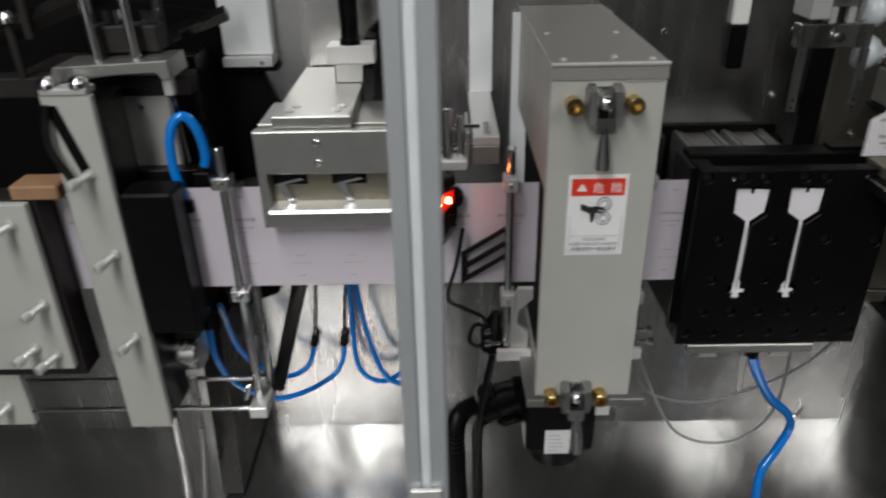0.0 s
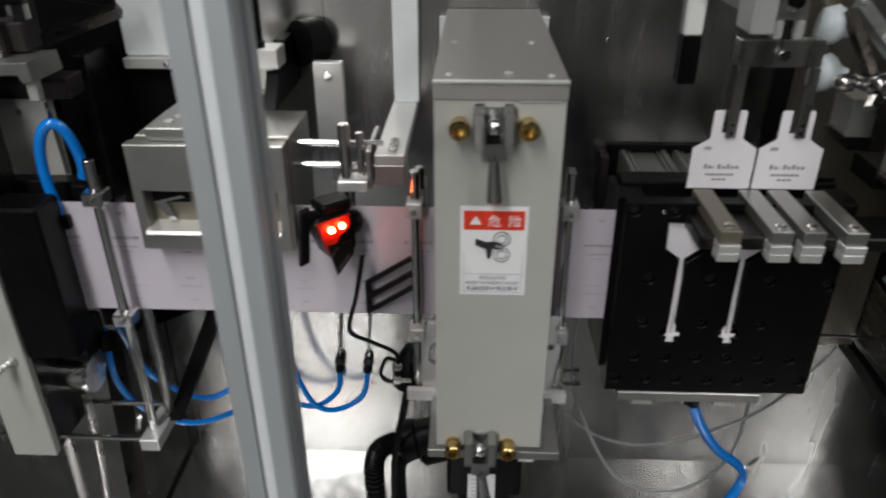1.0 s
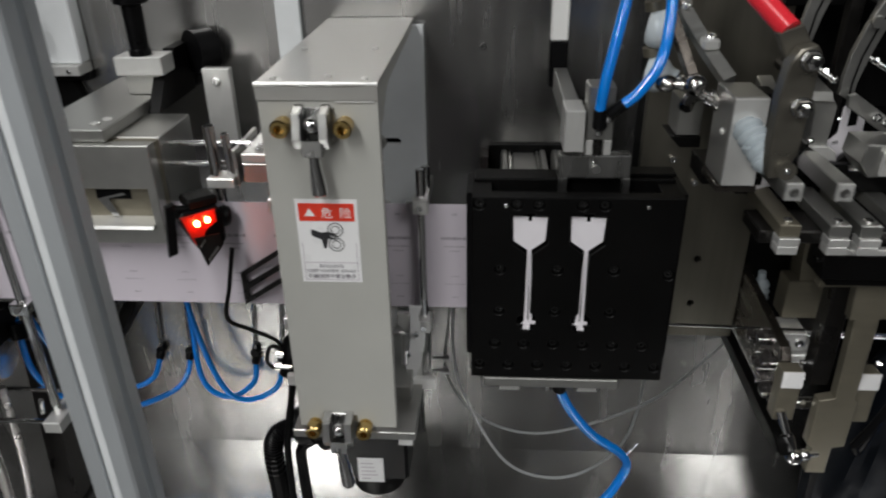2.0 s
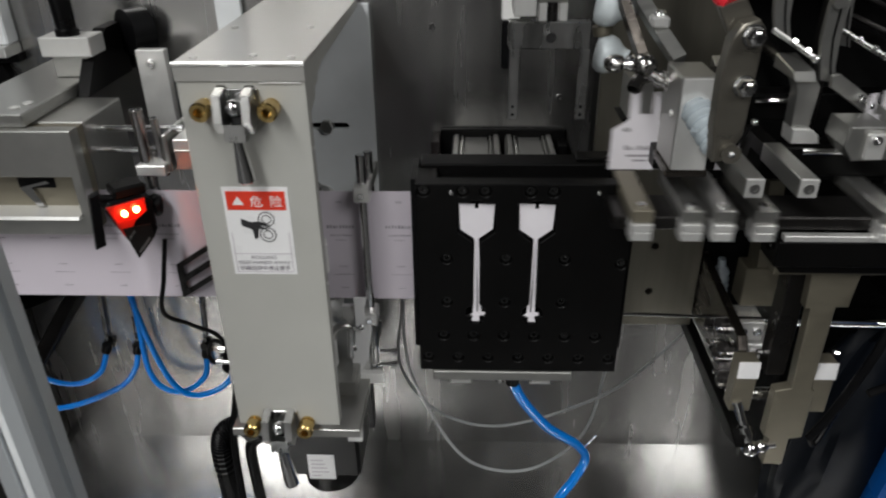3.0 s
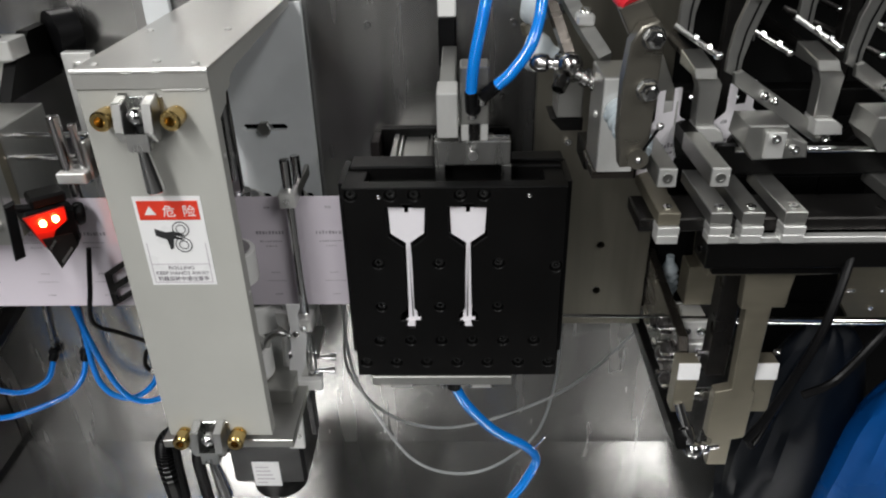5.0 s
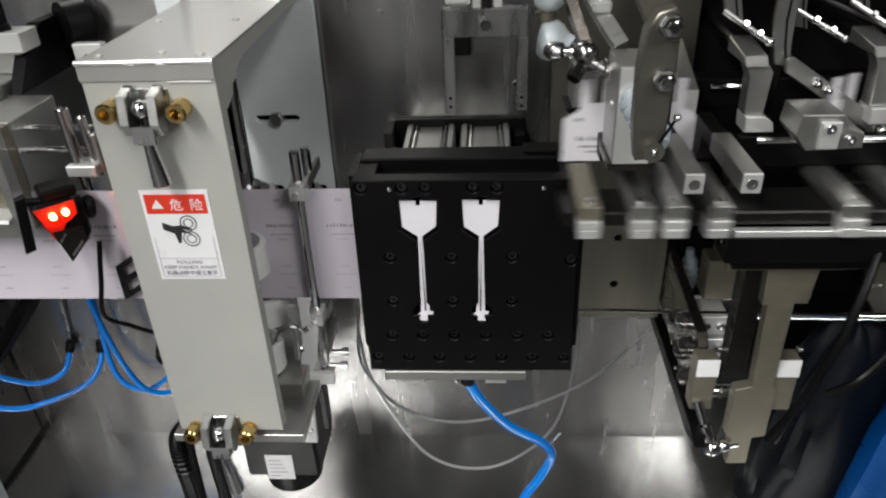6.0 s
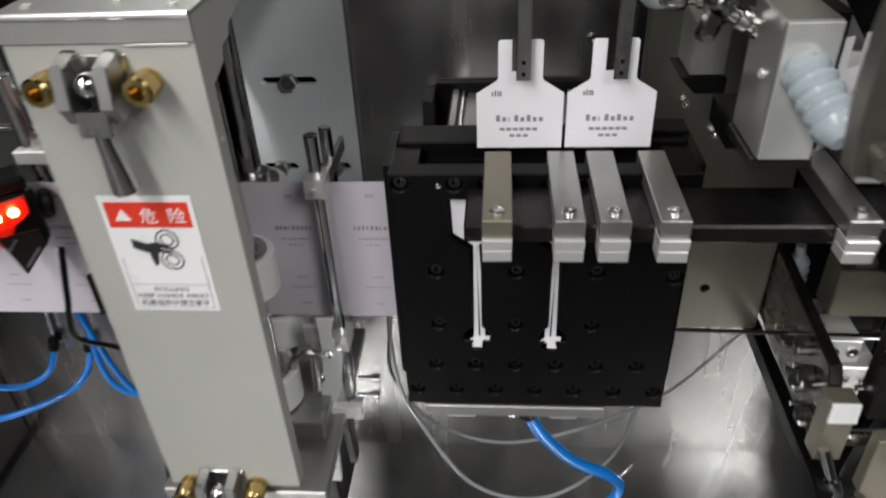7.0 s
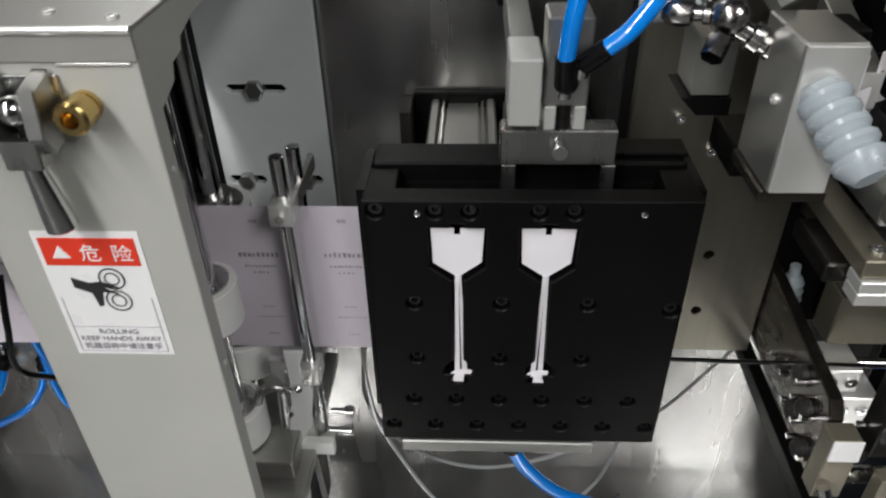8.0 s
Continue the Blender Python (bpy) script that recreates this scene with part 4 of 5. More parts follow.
def blue_hose(points, label, r=0.0042):
    h = thing("air_hose", points[-1], label, "air hose", "blue air hoses")
    part("tube", hose(points, r, seg=12, per=10), BLUE_TUBE, h)
    a, b = Vector(points[-2]), Vector(points[-1])
    d = (b - a).normalized()
    part("fitting", lathe(b - d * 0.012, b, [(0, 0.0055), (0.004, 0.007), (0.012, 0.0065), (0.013, 0.004), (0.02, 0.004)], seg=12), BLACK_PLASTIC, h)
    return h


blue_hose([(-0.322, 0.80, 0.985), (-0.322, 0.80, 0.90), (-0.297, 0.82, 0.835), (-0.252, 0.85, 0.794), (-0.195, 0.90, 0.788), (-0.174, 0.925, 0.805), (-0.17, 0.943, 0.835)], "blue air hose curving to a wall fitting")
blue_hose([(-0.304, 0.80, 0.99), (-0.300, 0.84, 0.885), (-0.262, 0.89, 0.805), (-0.228, 0.92, 0.80), (-0.216, 0.943, 0.835)], "blue air hose curving to a wall fitting")
blue_hose([(-0.153, 0.93, 1.06), (-0.153, 0.93, 0.911), (-0.148, 0.92, 0.80), (-0.111, 0.92, 0.768), (-0.072, 0.93, 0.79), (-0.067, 0.943, 0.83)], "blue air hose in a hanging loop to a wall fitting")
blue_hose([(-0.142, 0.90, 1.07), (-0.136, 0.90, 0.93), (-0.112, 0.90, 0.812), (-0.08, 0.905, 0.775), (-0.035, 0.925, 0.785), (-0.025, 0.943, 0.83)], "blue air hose in a hanging loop to a wall fitting")
blue_hose([(-0.300, 0.745, 1.163), (-0.3055, 0.745, 1.205), (-0.303, 0.746, 1.238), (-0.294, 0.748, 1.257), (-0.283, 0.751, 1.258), (-0.275, 0.755, 1.241), (-0.273, 0.760, 1.212), (-0.280, 0.762, 1.188)], "blue air hose bent in a tight loop", 0.0055)
for i, x in enumerate((-0.17, -0.216, -0.067, -0.025)):
    w = thing("wall_fitting", (x, 0.945, 0.83), "dark push-in hose fitting with a thin steel line", "hose fitting", "wall hose fittings")
    part("body", cyl((x, 0.949, 0.838), (x, 0.938, 0.838), 0.007, seg=14, bevel=0.001), BLACK_PLASTIC, w)
    part("line", cyl((x, 0.944, 0.842), (x + 0.008, 0.944, 0.93), 0.0025, seg=8), STEEL, w)

loopclip = thing("loop_holder", (-0.29, 0.75, 1.15), "black hose fitting block above the dark motor", "hose fitting")
part("block", box(-0.308, -0.29, 0.738, 0.756, 1.150, 1.165, 0.001), BLACK_PLASTIC, loopclip)
part("block", box(-0.289, -0.272, 0.754, 0.770, 1.178, 1.192, 0.001), BLACK_PLASTIC, loopclip)
part("rod", cyl((-0.296, 0.77, 1.20), (-0.30, 0.77, 1.275), 0.002, seg=8), CHROME, loopclip)
part("bridge", box(-0.40, -0.272, 0.771, 0.79, 1.165, 1.19, 0.001), DARK_STEEL, loopclip)

drive = thing("feed_motor", (-0.34, 0.80, 0.9), "tall black feed motor with a bright steel drum below", "motor")
part("body", box(-0.353, -0.296, 0.70, 0.742, 1.012, 1.19, 0.003), BLACK_PLASTIC, drive)
part("drum", cyl((-0.368, 0.762, 0.948), (-0.322, 0.762, 0.948), 0.027, seg=28, bevel=0.003), CHROME, drive)
part("drum_bracket", box(-0.35, -0.32, 0.75, 0.80, 0.97, 1.0115, 0.001), DARK_STEEL, drive)
part("connector", cyl((-0.315, 0.79, 0.985), (-0.312, 0.785, 0.965), 0.011, seg=14), BLACK_PLASTIC, drive)
part("stand", prism([(0.80, 0.652), (0.948, 0.66), (0.948, 0.93), (0.83, 0.93)], "yz", -0.352, -0.322), DARK_STEEL, drive)


def feed_plate(x0, x1, y, depth, z0, z1, screws, label):
    """Upright grey side plate with long clamping screws."""
    p = thing("feed_plate", ((x0 + x1) / 2, y, z0), label, "side plate", "grey feed plates")
    part("plate", box(x0, x1, y, y + 0.010, z0, z1, 0.0012), GREY_PAINT, p)
    if depth > 0.03:
        part("side_block", box(x0 + 0.002, x1 - 0.0005, y + 0.0102, y + depth, z0 + 0.002, z1 - 0.01, 0.001), DARK_STEEL, p)
    for sx, sz in screws:
        part("clamp_screw", lathe((sx, y, sz), (sx - 0.011, y - 0.03, sz - 0.004), [(0, 0.0058), (0.003, 0.0058), (0.003, 0.0036)] + [(0.005 + 0.003 * k, 0.0036 if k % 2 else 0.0046) for k in range(6)] + [(0.021, 0.0058), (0.031, 0.0058), (0.032, 0.0042)], seg=12), ALU_BRIGHT, p)
    return p


pa = feed_plate(-0.407, -0.356, 0.70, 0.075, 0.872, 1.298, ((-0.37, 1.12), (-0.37, 1.01), (-0.375, 1.215)), "tall grey painted side plate with long chrome screws")
part("top_bracket", box(-0.405, -0.358, 0.698, 0.72, 1.2985, 1.305, 0.001), ALU_BRIGHT, pa)
for nx in (-0.398, -0.367):
    part("cap_nut", lathe((nx, 0.706, 1.305), (nx, 0.706, 1.316), [(0, 0.010), (0.005, 0.010), (0.009, 0.0075), (0.011, 0.004)], seg=14), CHROME, pa)
part("slot", prism([(-0.403, 1.288), (-0.392, 1.288), (-0.374, 1.222), (-0.383, 1.216), (-0.390, 1.24)], "xz", 0.6982, 0.6996), BLACK_PLASTIC, pa)
part("spring_arm", hose([(-0.40, 0.695, 1.29), (-0.405, 0.69, 1.25), (-0.39, 0.69, 1.21)], 0.004), DARK_STEEL, pa)
part("post_foot", hose([(-0.375, 0.75, 0.873), (-0.378, 0.75, 0.76), (-0.385, 0.75, 0.655)], 0.006, ribs=0.15, per=14), BELLOWS, pa)
part("post_foot", hose([(-0.345, 0.765, 0.90), (-0.352, 0.765, 0.78), (-0.37, 0.765, 0.655)], 0.005, ribs=0.15, per=14), BELLOWS, pa)
pb = feed_plate(-0.62, -0.452, 0.695, 0.012, 0.968, 1.183, ((-0.472, 1.16), (-0.464, 1.06), (-0.467, 0.99), (-0.49, 1.0)), "grey painted side plate with chrome clamping screws")
part("inner_block", box(-0.62, -0.447, 0.708, 0.745, 0.95, 1.183, 0.001), DARK_BROWN, pb, "near-black brown inner block")
part("top_pad", box(-0.47, -0.418, 0.704, 0.742, 1.1835, 1.200, 0.002), COPPER_BROWN, pb, "brown fibreboard pad")
pc = feed_plate(-0.80, -0.536, 0.712, 0.02, 0.868, 1.05, ((-0.56, 0.90),), "grey painted lower side plate")

gp = thing("guide_panel", (-0.36, 0.81, 1.15), "grey upright panel with a small hole", "panel")
part("panel", pierced([(-0.382, 1.165), (-0.318, 1.165), (-0.318, 1.30), (-0.382, 1.30)], [ring(-0.352, 1.255, 0.004, 12)], 0.80, 0.812), GREY_PAINT, gp)
part("panel_back", box(-0.38, -0.32, 0.8125, 0.83, 1.166, 1.299, 0.001), BLACK_ANOD, gp)
part("cross_arm", prism([(-0.415, 1.300), (-0.405, 1.3175), (-0.287, 1.3225), (-0.285, 1.304), (-0.295, 1.302), (-0.30, 1.310), (-0.342, 1.3085)], "xz", 0.735, 0.79, bevel=0.001), ALU, gp)
part("clip", box(-0.298, -0.288, 0.742, 0.752, 1.284, 1.310, 0.001), ALU_BRIGHT, gp)
for x in (-0.365, -0.325):
    part("nut", cyl((x, 0.755, 1.308), (x, 0.755, 1.318), 0.009, seg=6), CHROME, gp)
    part("stem", cyl((x, 0.755, 1.318), (x - 0.004, 0.76, 1.40), 0.005, seg=12), CHROME, gp)
    part("upper_nut", cyl((x + 0.012, 0.785, 1.352), (x + 0.012, 0.785, 1.366), 0.010, seg=6), CHROME, gp)
part("saddle", box(-0.375, -0.305, 0.772, 0.80, 1.323, 1.351, 0.002), DARK_BROWN, gp)

dk = thing("rear_feed_frame", (-0.33, 0.92, 1.1), "rear feed frame of bars and studs with near-black filler plates", "frame plate")
# near-black filler plates cover the dark area of the back panel
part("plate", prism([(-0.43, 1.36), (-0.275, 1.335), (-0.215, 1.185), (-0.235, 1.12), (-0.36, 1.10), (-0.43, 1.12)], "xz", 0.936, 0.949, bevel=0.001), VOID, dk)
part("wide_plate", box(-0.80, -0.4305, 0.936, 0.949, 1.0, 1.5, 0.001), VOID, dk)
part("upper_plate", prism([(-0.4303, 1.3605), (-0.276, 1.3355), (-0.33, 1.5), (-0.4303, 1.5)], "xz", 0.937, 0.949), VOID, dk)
for u, v in ((-0.475, 1.352), (-0.455, 1.395), (-0.385, 1.395), (-0.31, 1.395)):
    part("cap_nut", lathe((u, 0.80, v), (u, 0.80, v + 0.013), [(0, 0.0095), (0.007, 0.0095), (0.011, 0.007), (0.013, 0.004)], seg=14), CHROME, dk)
    part("stud", cyl((u, 0.80, v - 0.06), (u, 0.80, v), 0.005, seg=10), DARK_BROWN, dk)
part("stud_bar", box(-0.52, -0.29, 0.796, 0.83, 1.27, 1.292, 0.001), DARK_BROWN, dk)
part("stud_stay", box(-0.50, -0.46, 0.8305, 0.9355, 1.27, 1.29, 0.001), DARK_BROWN, dk)
part("bar", box(-0.315, -0.3, 0.86, 0.93, 0.95, 1.30, 0.001), DARK_STEEL, dk)
part("slanted_bar", hose([(-0.50, 0.86, 1.27), (-0.38, 0.87, 1.305), (-0.26, 0.88, 1.345)], 0.009, seg=4), DARK_STEEL, dk)
part("slanted_bar", hose([(-0.52, 0.80, 1.33), (-0.38, 0.83, 1.375), (-0.24, 0.86, 1.40)], 0.012, seg=4), DARK_STEEL, dk)
# one more near-black filler plate, lower down
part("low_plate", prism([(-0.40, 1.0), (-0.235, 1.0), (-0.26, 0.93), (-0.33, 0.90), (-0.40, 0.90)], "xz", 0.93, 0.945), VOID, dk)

ebox = thing("terminal_box", (-0.25, 0.93, 1.28), "pale grey terminal box on the back panel", "terminal box")
part("case", box(-0.285, -0.222, 0.925, 0.949, 1.285, 1.42, 0.002), PANEL_GREY, ebox)
part("lower_lip", box(-0.285, -0.222, 0.915, 0.949, 1.272, 1.2845, 0.001), ALU_BRIGHT, ebox)
# black strip put in as the shadow below the box
part("shadow_gap", box(-0.29, -0.221, 0.935, 0.949, 1.262, 1.2715, 0.0005), BLACK_PLASTIC, ebox)
bolt(ebox, (-0.235, 0.915, 1.278), (0, -1, 0), 0.0025, 0.002, CHROME)

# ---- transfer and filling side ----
# near-black plates added to block the bright wall behind the arms
backdrop = thing("rear_dark_plates", (0.93, 0.924, 0.936), "added near-black plates filling the dark area behind the filling arms", "guard plate")
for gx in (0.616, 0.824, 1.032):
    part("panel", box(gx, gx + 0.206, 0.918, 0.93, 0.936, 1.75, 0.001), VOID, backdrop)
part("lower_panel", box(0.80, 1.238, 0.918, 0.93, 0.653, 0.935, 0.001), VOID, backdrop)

tr = thing("transfer_rail", (0.9, 0.68, 1.14), "black anodised fixed rail with a bright top edge", "rail")
part("rail", box(0.606, 1.22, 0.664, 0.70, 1.140, 1.166, 0.001), BLACK_ANOD, tr)
part("edge_strip", box(0.61, 1.22, 0.6635, 0.672, 1.1665, 1.1725, 0.0006), ALU_BRIGHT, tr)
part("end_screw", lathe((0.606, 0.672, 1.158), (0.600, 0.67, 1.158), [(0, 0.003), (0.006, 0.003)], seg=10), CHROME, tr)
part("rear_rail", box(0.548, 1.22, 0.765, 0.80, 1.185, 1.207, 0.001), BLACK_ANOD, tr)
part("front_beam", box(0.626, 1.22, 0.737, 0.747, 1.2, 1.229, 0.001), BLACK_ANOD, tr)
part("slide_rod", cyl((0.64, 0.733, 1.227), (1.2, 0.733, 1.227), 0.0032, seg=12), CHROME, tr)
part("rear_shelf", box(0.565, 1.22, 0.801, 0.86, 1.175, 1.19, 0.001), DARK_STEEL, tr)

leg = thing("rail_leg", (0.672, 0.69, 0.652), "champagne anodised stepped support leg of the rail", "support leg")
outline = [(0.617, 1.129), (0.734, 1.1285), (0.734, 1.121), (0.700, 1.1205), (0.697, 1.084), (0.685, 1.084), (0.685, 0.982), (0.689, 0.979), (0.689, 0.916), (0.676, 0.913), (0.676, 0.876), (0.655, 0.876), (0.655, 0.913), (0.648, 0.918), (0.648, 0.979), (0.664, 0.983), (0.661, 1.082), (0.656, 1.082), (0.654, 1.1205), (0.617, 1.1205)]
part("web", prism(outline, "xz", 0.684, 0.697, bevel=0.0008), ALU_WARM, leg)
part("top_flange", box(0.616, 0.738, 0.67, 0.72, 1.13, 1.1395, 0.001), BLACK_ANOD, leg)
part("rear_gusset", box(0.640, 0.66, 0.6975, 0.72, 0.99, 1.128, 0.001), DARK_STEEL, leg)
for x in (0.623, 0.7035):
    blk = part("bearing_block", box(x - 0.0112, x + 0.0112, 0.700, 0.7195, 0.938, 1.004, 0.001), ALU_WARM, leg)
    # white colour stands in for the lamp's glare on this bevel
    part("bevelled_glint", prism([(0.6975, 0.9845), (0.6990, 1.0045), (0.6998, 1.0045), (0.6998, 0.9845)], "yz", x - 0.0111, x + 0.0111), STICKER, blk, "bevelled end face painted white for a lamp reflection")
    for dz in (0.0, 0.055):
        part("dowel", cyl((x + 0.0113, 0.715, 0.952 + dz), (x + 0.016, 0.715, 0.952 + dz), 0.003, seg=10), CHROME, blk)
part("shaft", cyl((0.6345, 0.710, 0.955), (0.692, 0.710, 0.955), 0.007, seg=18), STEEL, leg)

side = thing("side_frame", (0.63, 0.83, 0.88), "dark steel side frame plate with rollers and ball joints", "frame plate")
part("cheek_plate", prism([(0.726, 0.938), (0.721, 1.004), (0.730, 1.017), (0.949, 1.040), (0.949, 0.962), (0.87, 0.950)], "yz", 0.6165, 0.628, bevel=0.001), BROWN_STEEL, side, "browned steel cheek plate")
part("inner_cheek", prism([(0.81, 0.945), (0.949, 0.95), (0.949, 1.10), (0.84, 1.10), (0.81, 1.03)], "yz", 0.690, 0.698, bevel=0.001), DARK_STEEL, side)
part("edge_bar", prism([(0.665, 0.918), (0.690, 0.926), (0.949, 0.934), (0.949, 0.918), (0.70, 0.906)], "yz", 0.6120, 0.6240, bevel=0.001), BLACK_ANOD, side)
for y, z in ((0.762, 0.968), (0.750, 0.984), (0.736, 0.952), (0.80, 0.985), (0.772, 1.002)):
    r = part("smoked_lug", lathe((0.6163, y, z), (0.600, y, z), [(0, 0.010), (0.005, 0.010), (0.008, 0.0075), (0.010, 0.004)], seg=18), SMOKE, side)
    for dy in (-0.009, 0.009):
        part("lug_pin", cyl((0.6160, y + 1.25 * dy, z + 0.003), (0.6055, y + 1.25 * dy, z + 0.003), 0.0026, seg=10), CHROME, r)
part("joint", ball((0.634, 0.678, 0.905), 0.010), CHROME, side)
part("joint", ball((0.646, 0.68, 0.906), 0.0075), CHROME, side)
part("joint_rod", lathe((0.632, 0.68, 0.908), (0.617, 0.70, 0.955), [(0, 0.005), (0.012, 0.0075), (0.022, 0.0075), (0.024, 0.005), (0.05, 0.005)], seg=14), CHROME, side)
part("joint_pin", cyl((0.640, 0.68, 0.905), (0.662, 0.684, 0.905), 0.004, seg=10), CHROME, side)
part("clamp_block", box(0.632, 0.664, 0.772, 0.809, 0.981, 1.006, 0.001), ALU_BRIGHT, side)
part("clamp_block", prism([(0.643, 0.9785), (0.683, 0.9785), (0.676, 0.944), (0.655, 0.944)], "xz", 0.768, 0.809, bevel=0.001), ALU_BRIGHT, side)
for x in (0.640, 0.656):
    bolt(side, (x, 0.772, 0.994), (0, -1, 0), 0.0052, 0.003, CHROME)
    bolt(side, (x + 0.015, 0.768, 0.966), (0, -1, 0), 0.005, 0.003, CHROME)
part("cross_rod", cyl((0.642, 0.80, 0.99), (0.95, 0.80, 0.985), 0.005, seg=14), CHROME, side)
part("cross_plate", box(0.642, 0.76, 0.80, 0.83, 1.01, 1.06, 0.001), ALU_WARM, side)
part("upper_plate", box(0.62, 0.66, 0.82, 0.90, 1.1005, 1.13, 0.002), DARK_STEEL, side)
part("arm", prism([(0.80, 1.03), (0.83, 1.03), (0.85, 1.16), (0.82, 1.16)], "yz", 0.655, 0.672), ALU_WARM, side)

low = thing("lower_suction_cup", (0.655, 0.905, 0.94), "small blue-white bellows suction cup below the rail", "suction cup")
part("cup", lathe((0.6575, 0.905, 0.963), (0.6525, 0.903, 1.015), [(0, 0.009), (0.005, 0.011), (0.010, 0.0094), (0.014, 0.0115), (0.019, 0.0096), (0.024, 0.0115), (0.029, 0.0096), (0.034, 0.011), (0.040, 0.0085), (0.043, 0.0055), (0.054, 0.005)], seg=20), SILICONE, low)
part("stem", cyl((0.6575, 0.905, 0.963), (0.659, 0.906, 0.925), 0.007, seg=12), STEEL, low)
part("holder", box(0.645, 0.688, 0.892, 0.9165, 0.912, 0.9255, 0.001), DARK_STEEL, low)

arm = thing("suction_block", (0.52, 0.69, 1.225), "aluminium suction block with a ribbed silicone bellows", "suction block")
part("block", box(0.5035, 0.5345, 0.682, 0.735, 1.2285, 1.3115, 0.001), ALU, arm)
# thin front slab, lighter in colour than the block
part("front_face", box(0.5042, 0.5338, 0.6795, 0.6818, 1.2292, 1.3108, 0.0005), ALU_BRIGHT, arm, "front face in a lighter aluminium colour")
bellow = [(0, 0.0095)]
for k in range(5):
    bellow += [(0.003 + 0.0088 * k, 0.0108), (0.006 + 0.0088 * k, 0.0134), (0.0088 + 0.0088 * k, 0.0134)]
part("bellows", lathe((0.5155, 0.682, 1.288), (0.5305, 0.640, 1.262), bellow + [(0.050, 0.010), (0.053, 0.008)], seg=28), SILICONE, arm, "milky ribbed silicone bellows")
part("base", box(0.501, 0.538, 0.684, 0.735, 1.2205, 1.2283, 0.001), BROWN_STEEL, arm)
part("bracket", box(0.503, 0.560, 0.7355, 0.785, 1.2075, 1.228, 0.001), BLACK_ANOD, arm)
bolt(arm, (0.5035, 0.70, 1.275), (-1, 0, 0), 0.003, 0.002, ALU_BRIGHT)
part("small_block", box(0.478, 0.502, 0.762, 0.80, 1.25, 1.287, 0.001), ALU, arm)
part("dark_foot", prism([(0.472, 1.2495), (0.503, 1.2495), (0.503, 1.238), (0.483, 1.238)], "xz", 0.76, 0.80), BLACK_ANOD, arm)
part("stand", box(0.545, 0.562, 0.735, 0.765, 1.207, 1.30, 0.001), BLACK_ANOD, arm)
chain = [(0, 0.004), (0.004, 0.0075), (0.010, 0.0085), (0.016, 0.0075), (0.018, 0.0045), (0.022, 0.0045), (0.023, 0.0065), (0.027, 0.0065), (0.028, 0.0045)]
part("nipple", lathe((0.450, 0.752, 1.306), (0.480, 0.742, 1.307), chain, seg=18), SATIN_CHROME, arm)
part("nipple_ball", ball((0.484, 0.738, 1.307), 0.0115, seg=18), SATIN_CHROME, arm)
part("nipple", lathe((0.486, 0.736, 1.303), (0.512, 0.727, 1.290), [(0, 0.006), (0.010, 0.006), (0.011, 0.0085), (0.017, 0.0085), (0.018, 0.006), (0.021, 0.006), (0.022, 0.0075), (0.026, 0.0075), (0.027, 0.005), (0.032, 0.005)], seg=18), SATIN_CHROME, arm)
part("lock_nut", cyl((0.478, 0.728, 1.298), (0.472, 0.720, 1.290), 0.0065, seg=6), SATIN_CHROME, arm)
for c, e in (((0.450, 0.806, 1.304), (0.482, 0.765, 1.300)), ((0.447, 0.806, 1.349), (0.480, 0.79, 1.345))):
    part("vacuum_cup", lathe(c, (c[0] + 0.03, c[1] - 0.010, c[2] - 0.004), [(0, 0.011), (0.001, 0.0155), (0.006, 0.0188), (0.013, 0.0192), (0.020, 0.0165), (0.025, 0.011), (0.029, 0.0085), (0.033, 0.008)], seg=26), MILKY_CUP, arm, "white bulbous vacuum cup")
    part("cup_collar", cyl((c[0] + 0.006, c[1], c[2] + 0.017), (c[0] + 0.004, c[1], c[2] + 0.026), 0.010, seg=16), ALU_WARM, arm)
    part("cup_line", hose([(c[0] + 0.029, c[1] - 0.010, c[2] - 0.004), ((c[0] + e[0]) / 2 + 0.016, (c[1] + e[1]) / 2, c[2] - 0.004), e], 0.0048, ribs=0.3, per=6), CHROME, arm)
part("carrier_bar", hose([(0.466, 0.790, 1.362), (0.480, 0.768, 1.325), (0.493, 0.748, 1.290)], 0.0065, seg=4), BROWN_STEEL, arm)
part("clamp_bar", hose([(0.478, 0.800, 1.368), (0.496, 0.768, 1.338), (0.514, 0.737, 1.3118)], 0.0088, seg=4), ALU, arm)
part("clamp_pad", box(0.490, 0.506, 0.752, 0.772, 1.337, 1.347, 0.002), ALU_BRIGHT, arm)
bolt(arm, (0.498, 0.760, 1.347), (0, -0.4, 1), 0.0052, 0.004, CHROME)
bolt(arm, (0.480, 0.792, 1.372), (0, -0.4, 1), 0.0052, 0.004, CHROME)

olive = thing("swing_arm", (0.502, 0.56, 1.29), "champagne grey swing arm with domed nuts and a red sleeve", "swing arm")
part("arm_plate", prism([(0.494, 1.287), (0.509, 1.288), (0.512, 1.31), (0.5135, 1.377), (0.509, 1.383), (0.499, 1.380), (0.493, 1.370), (0.4905, 1.346), (0.491, 1.31)], "xz", 0.552, 0.566, bevel=0.001), BRONZE_GREY, olive)
part("upper_lever", prism([(0.495, 1.371), (0.5105, 1.382), (0.503, 1.394), (0.486, 1.388)], "xz", 0.5665, 0.574, bevel=0.001), BRONZE_GREY, olive)
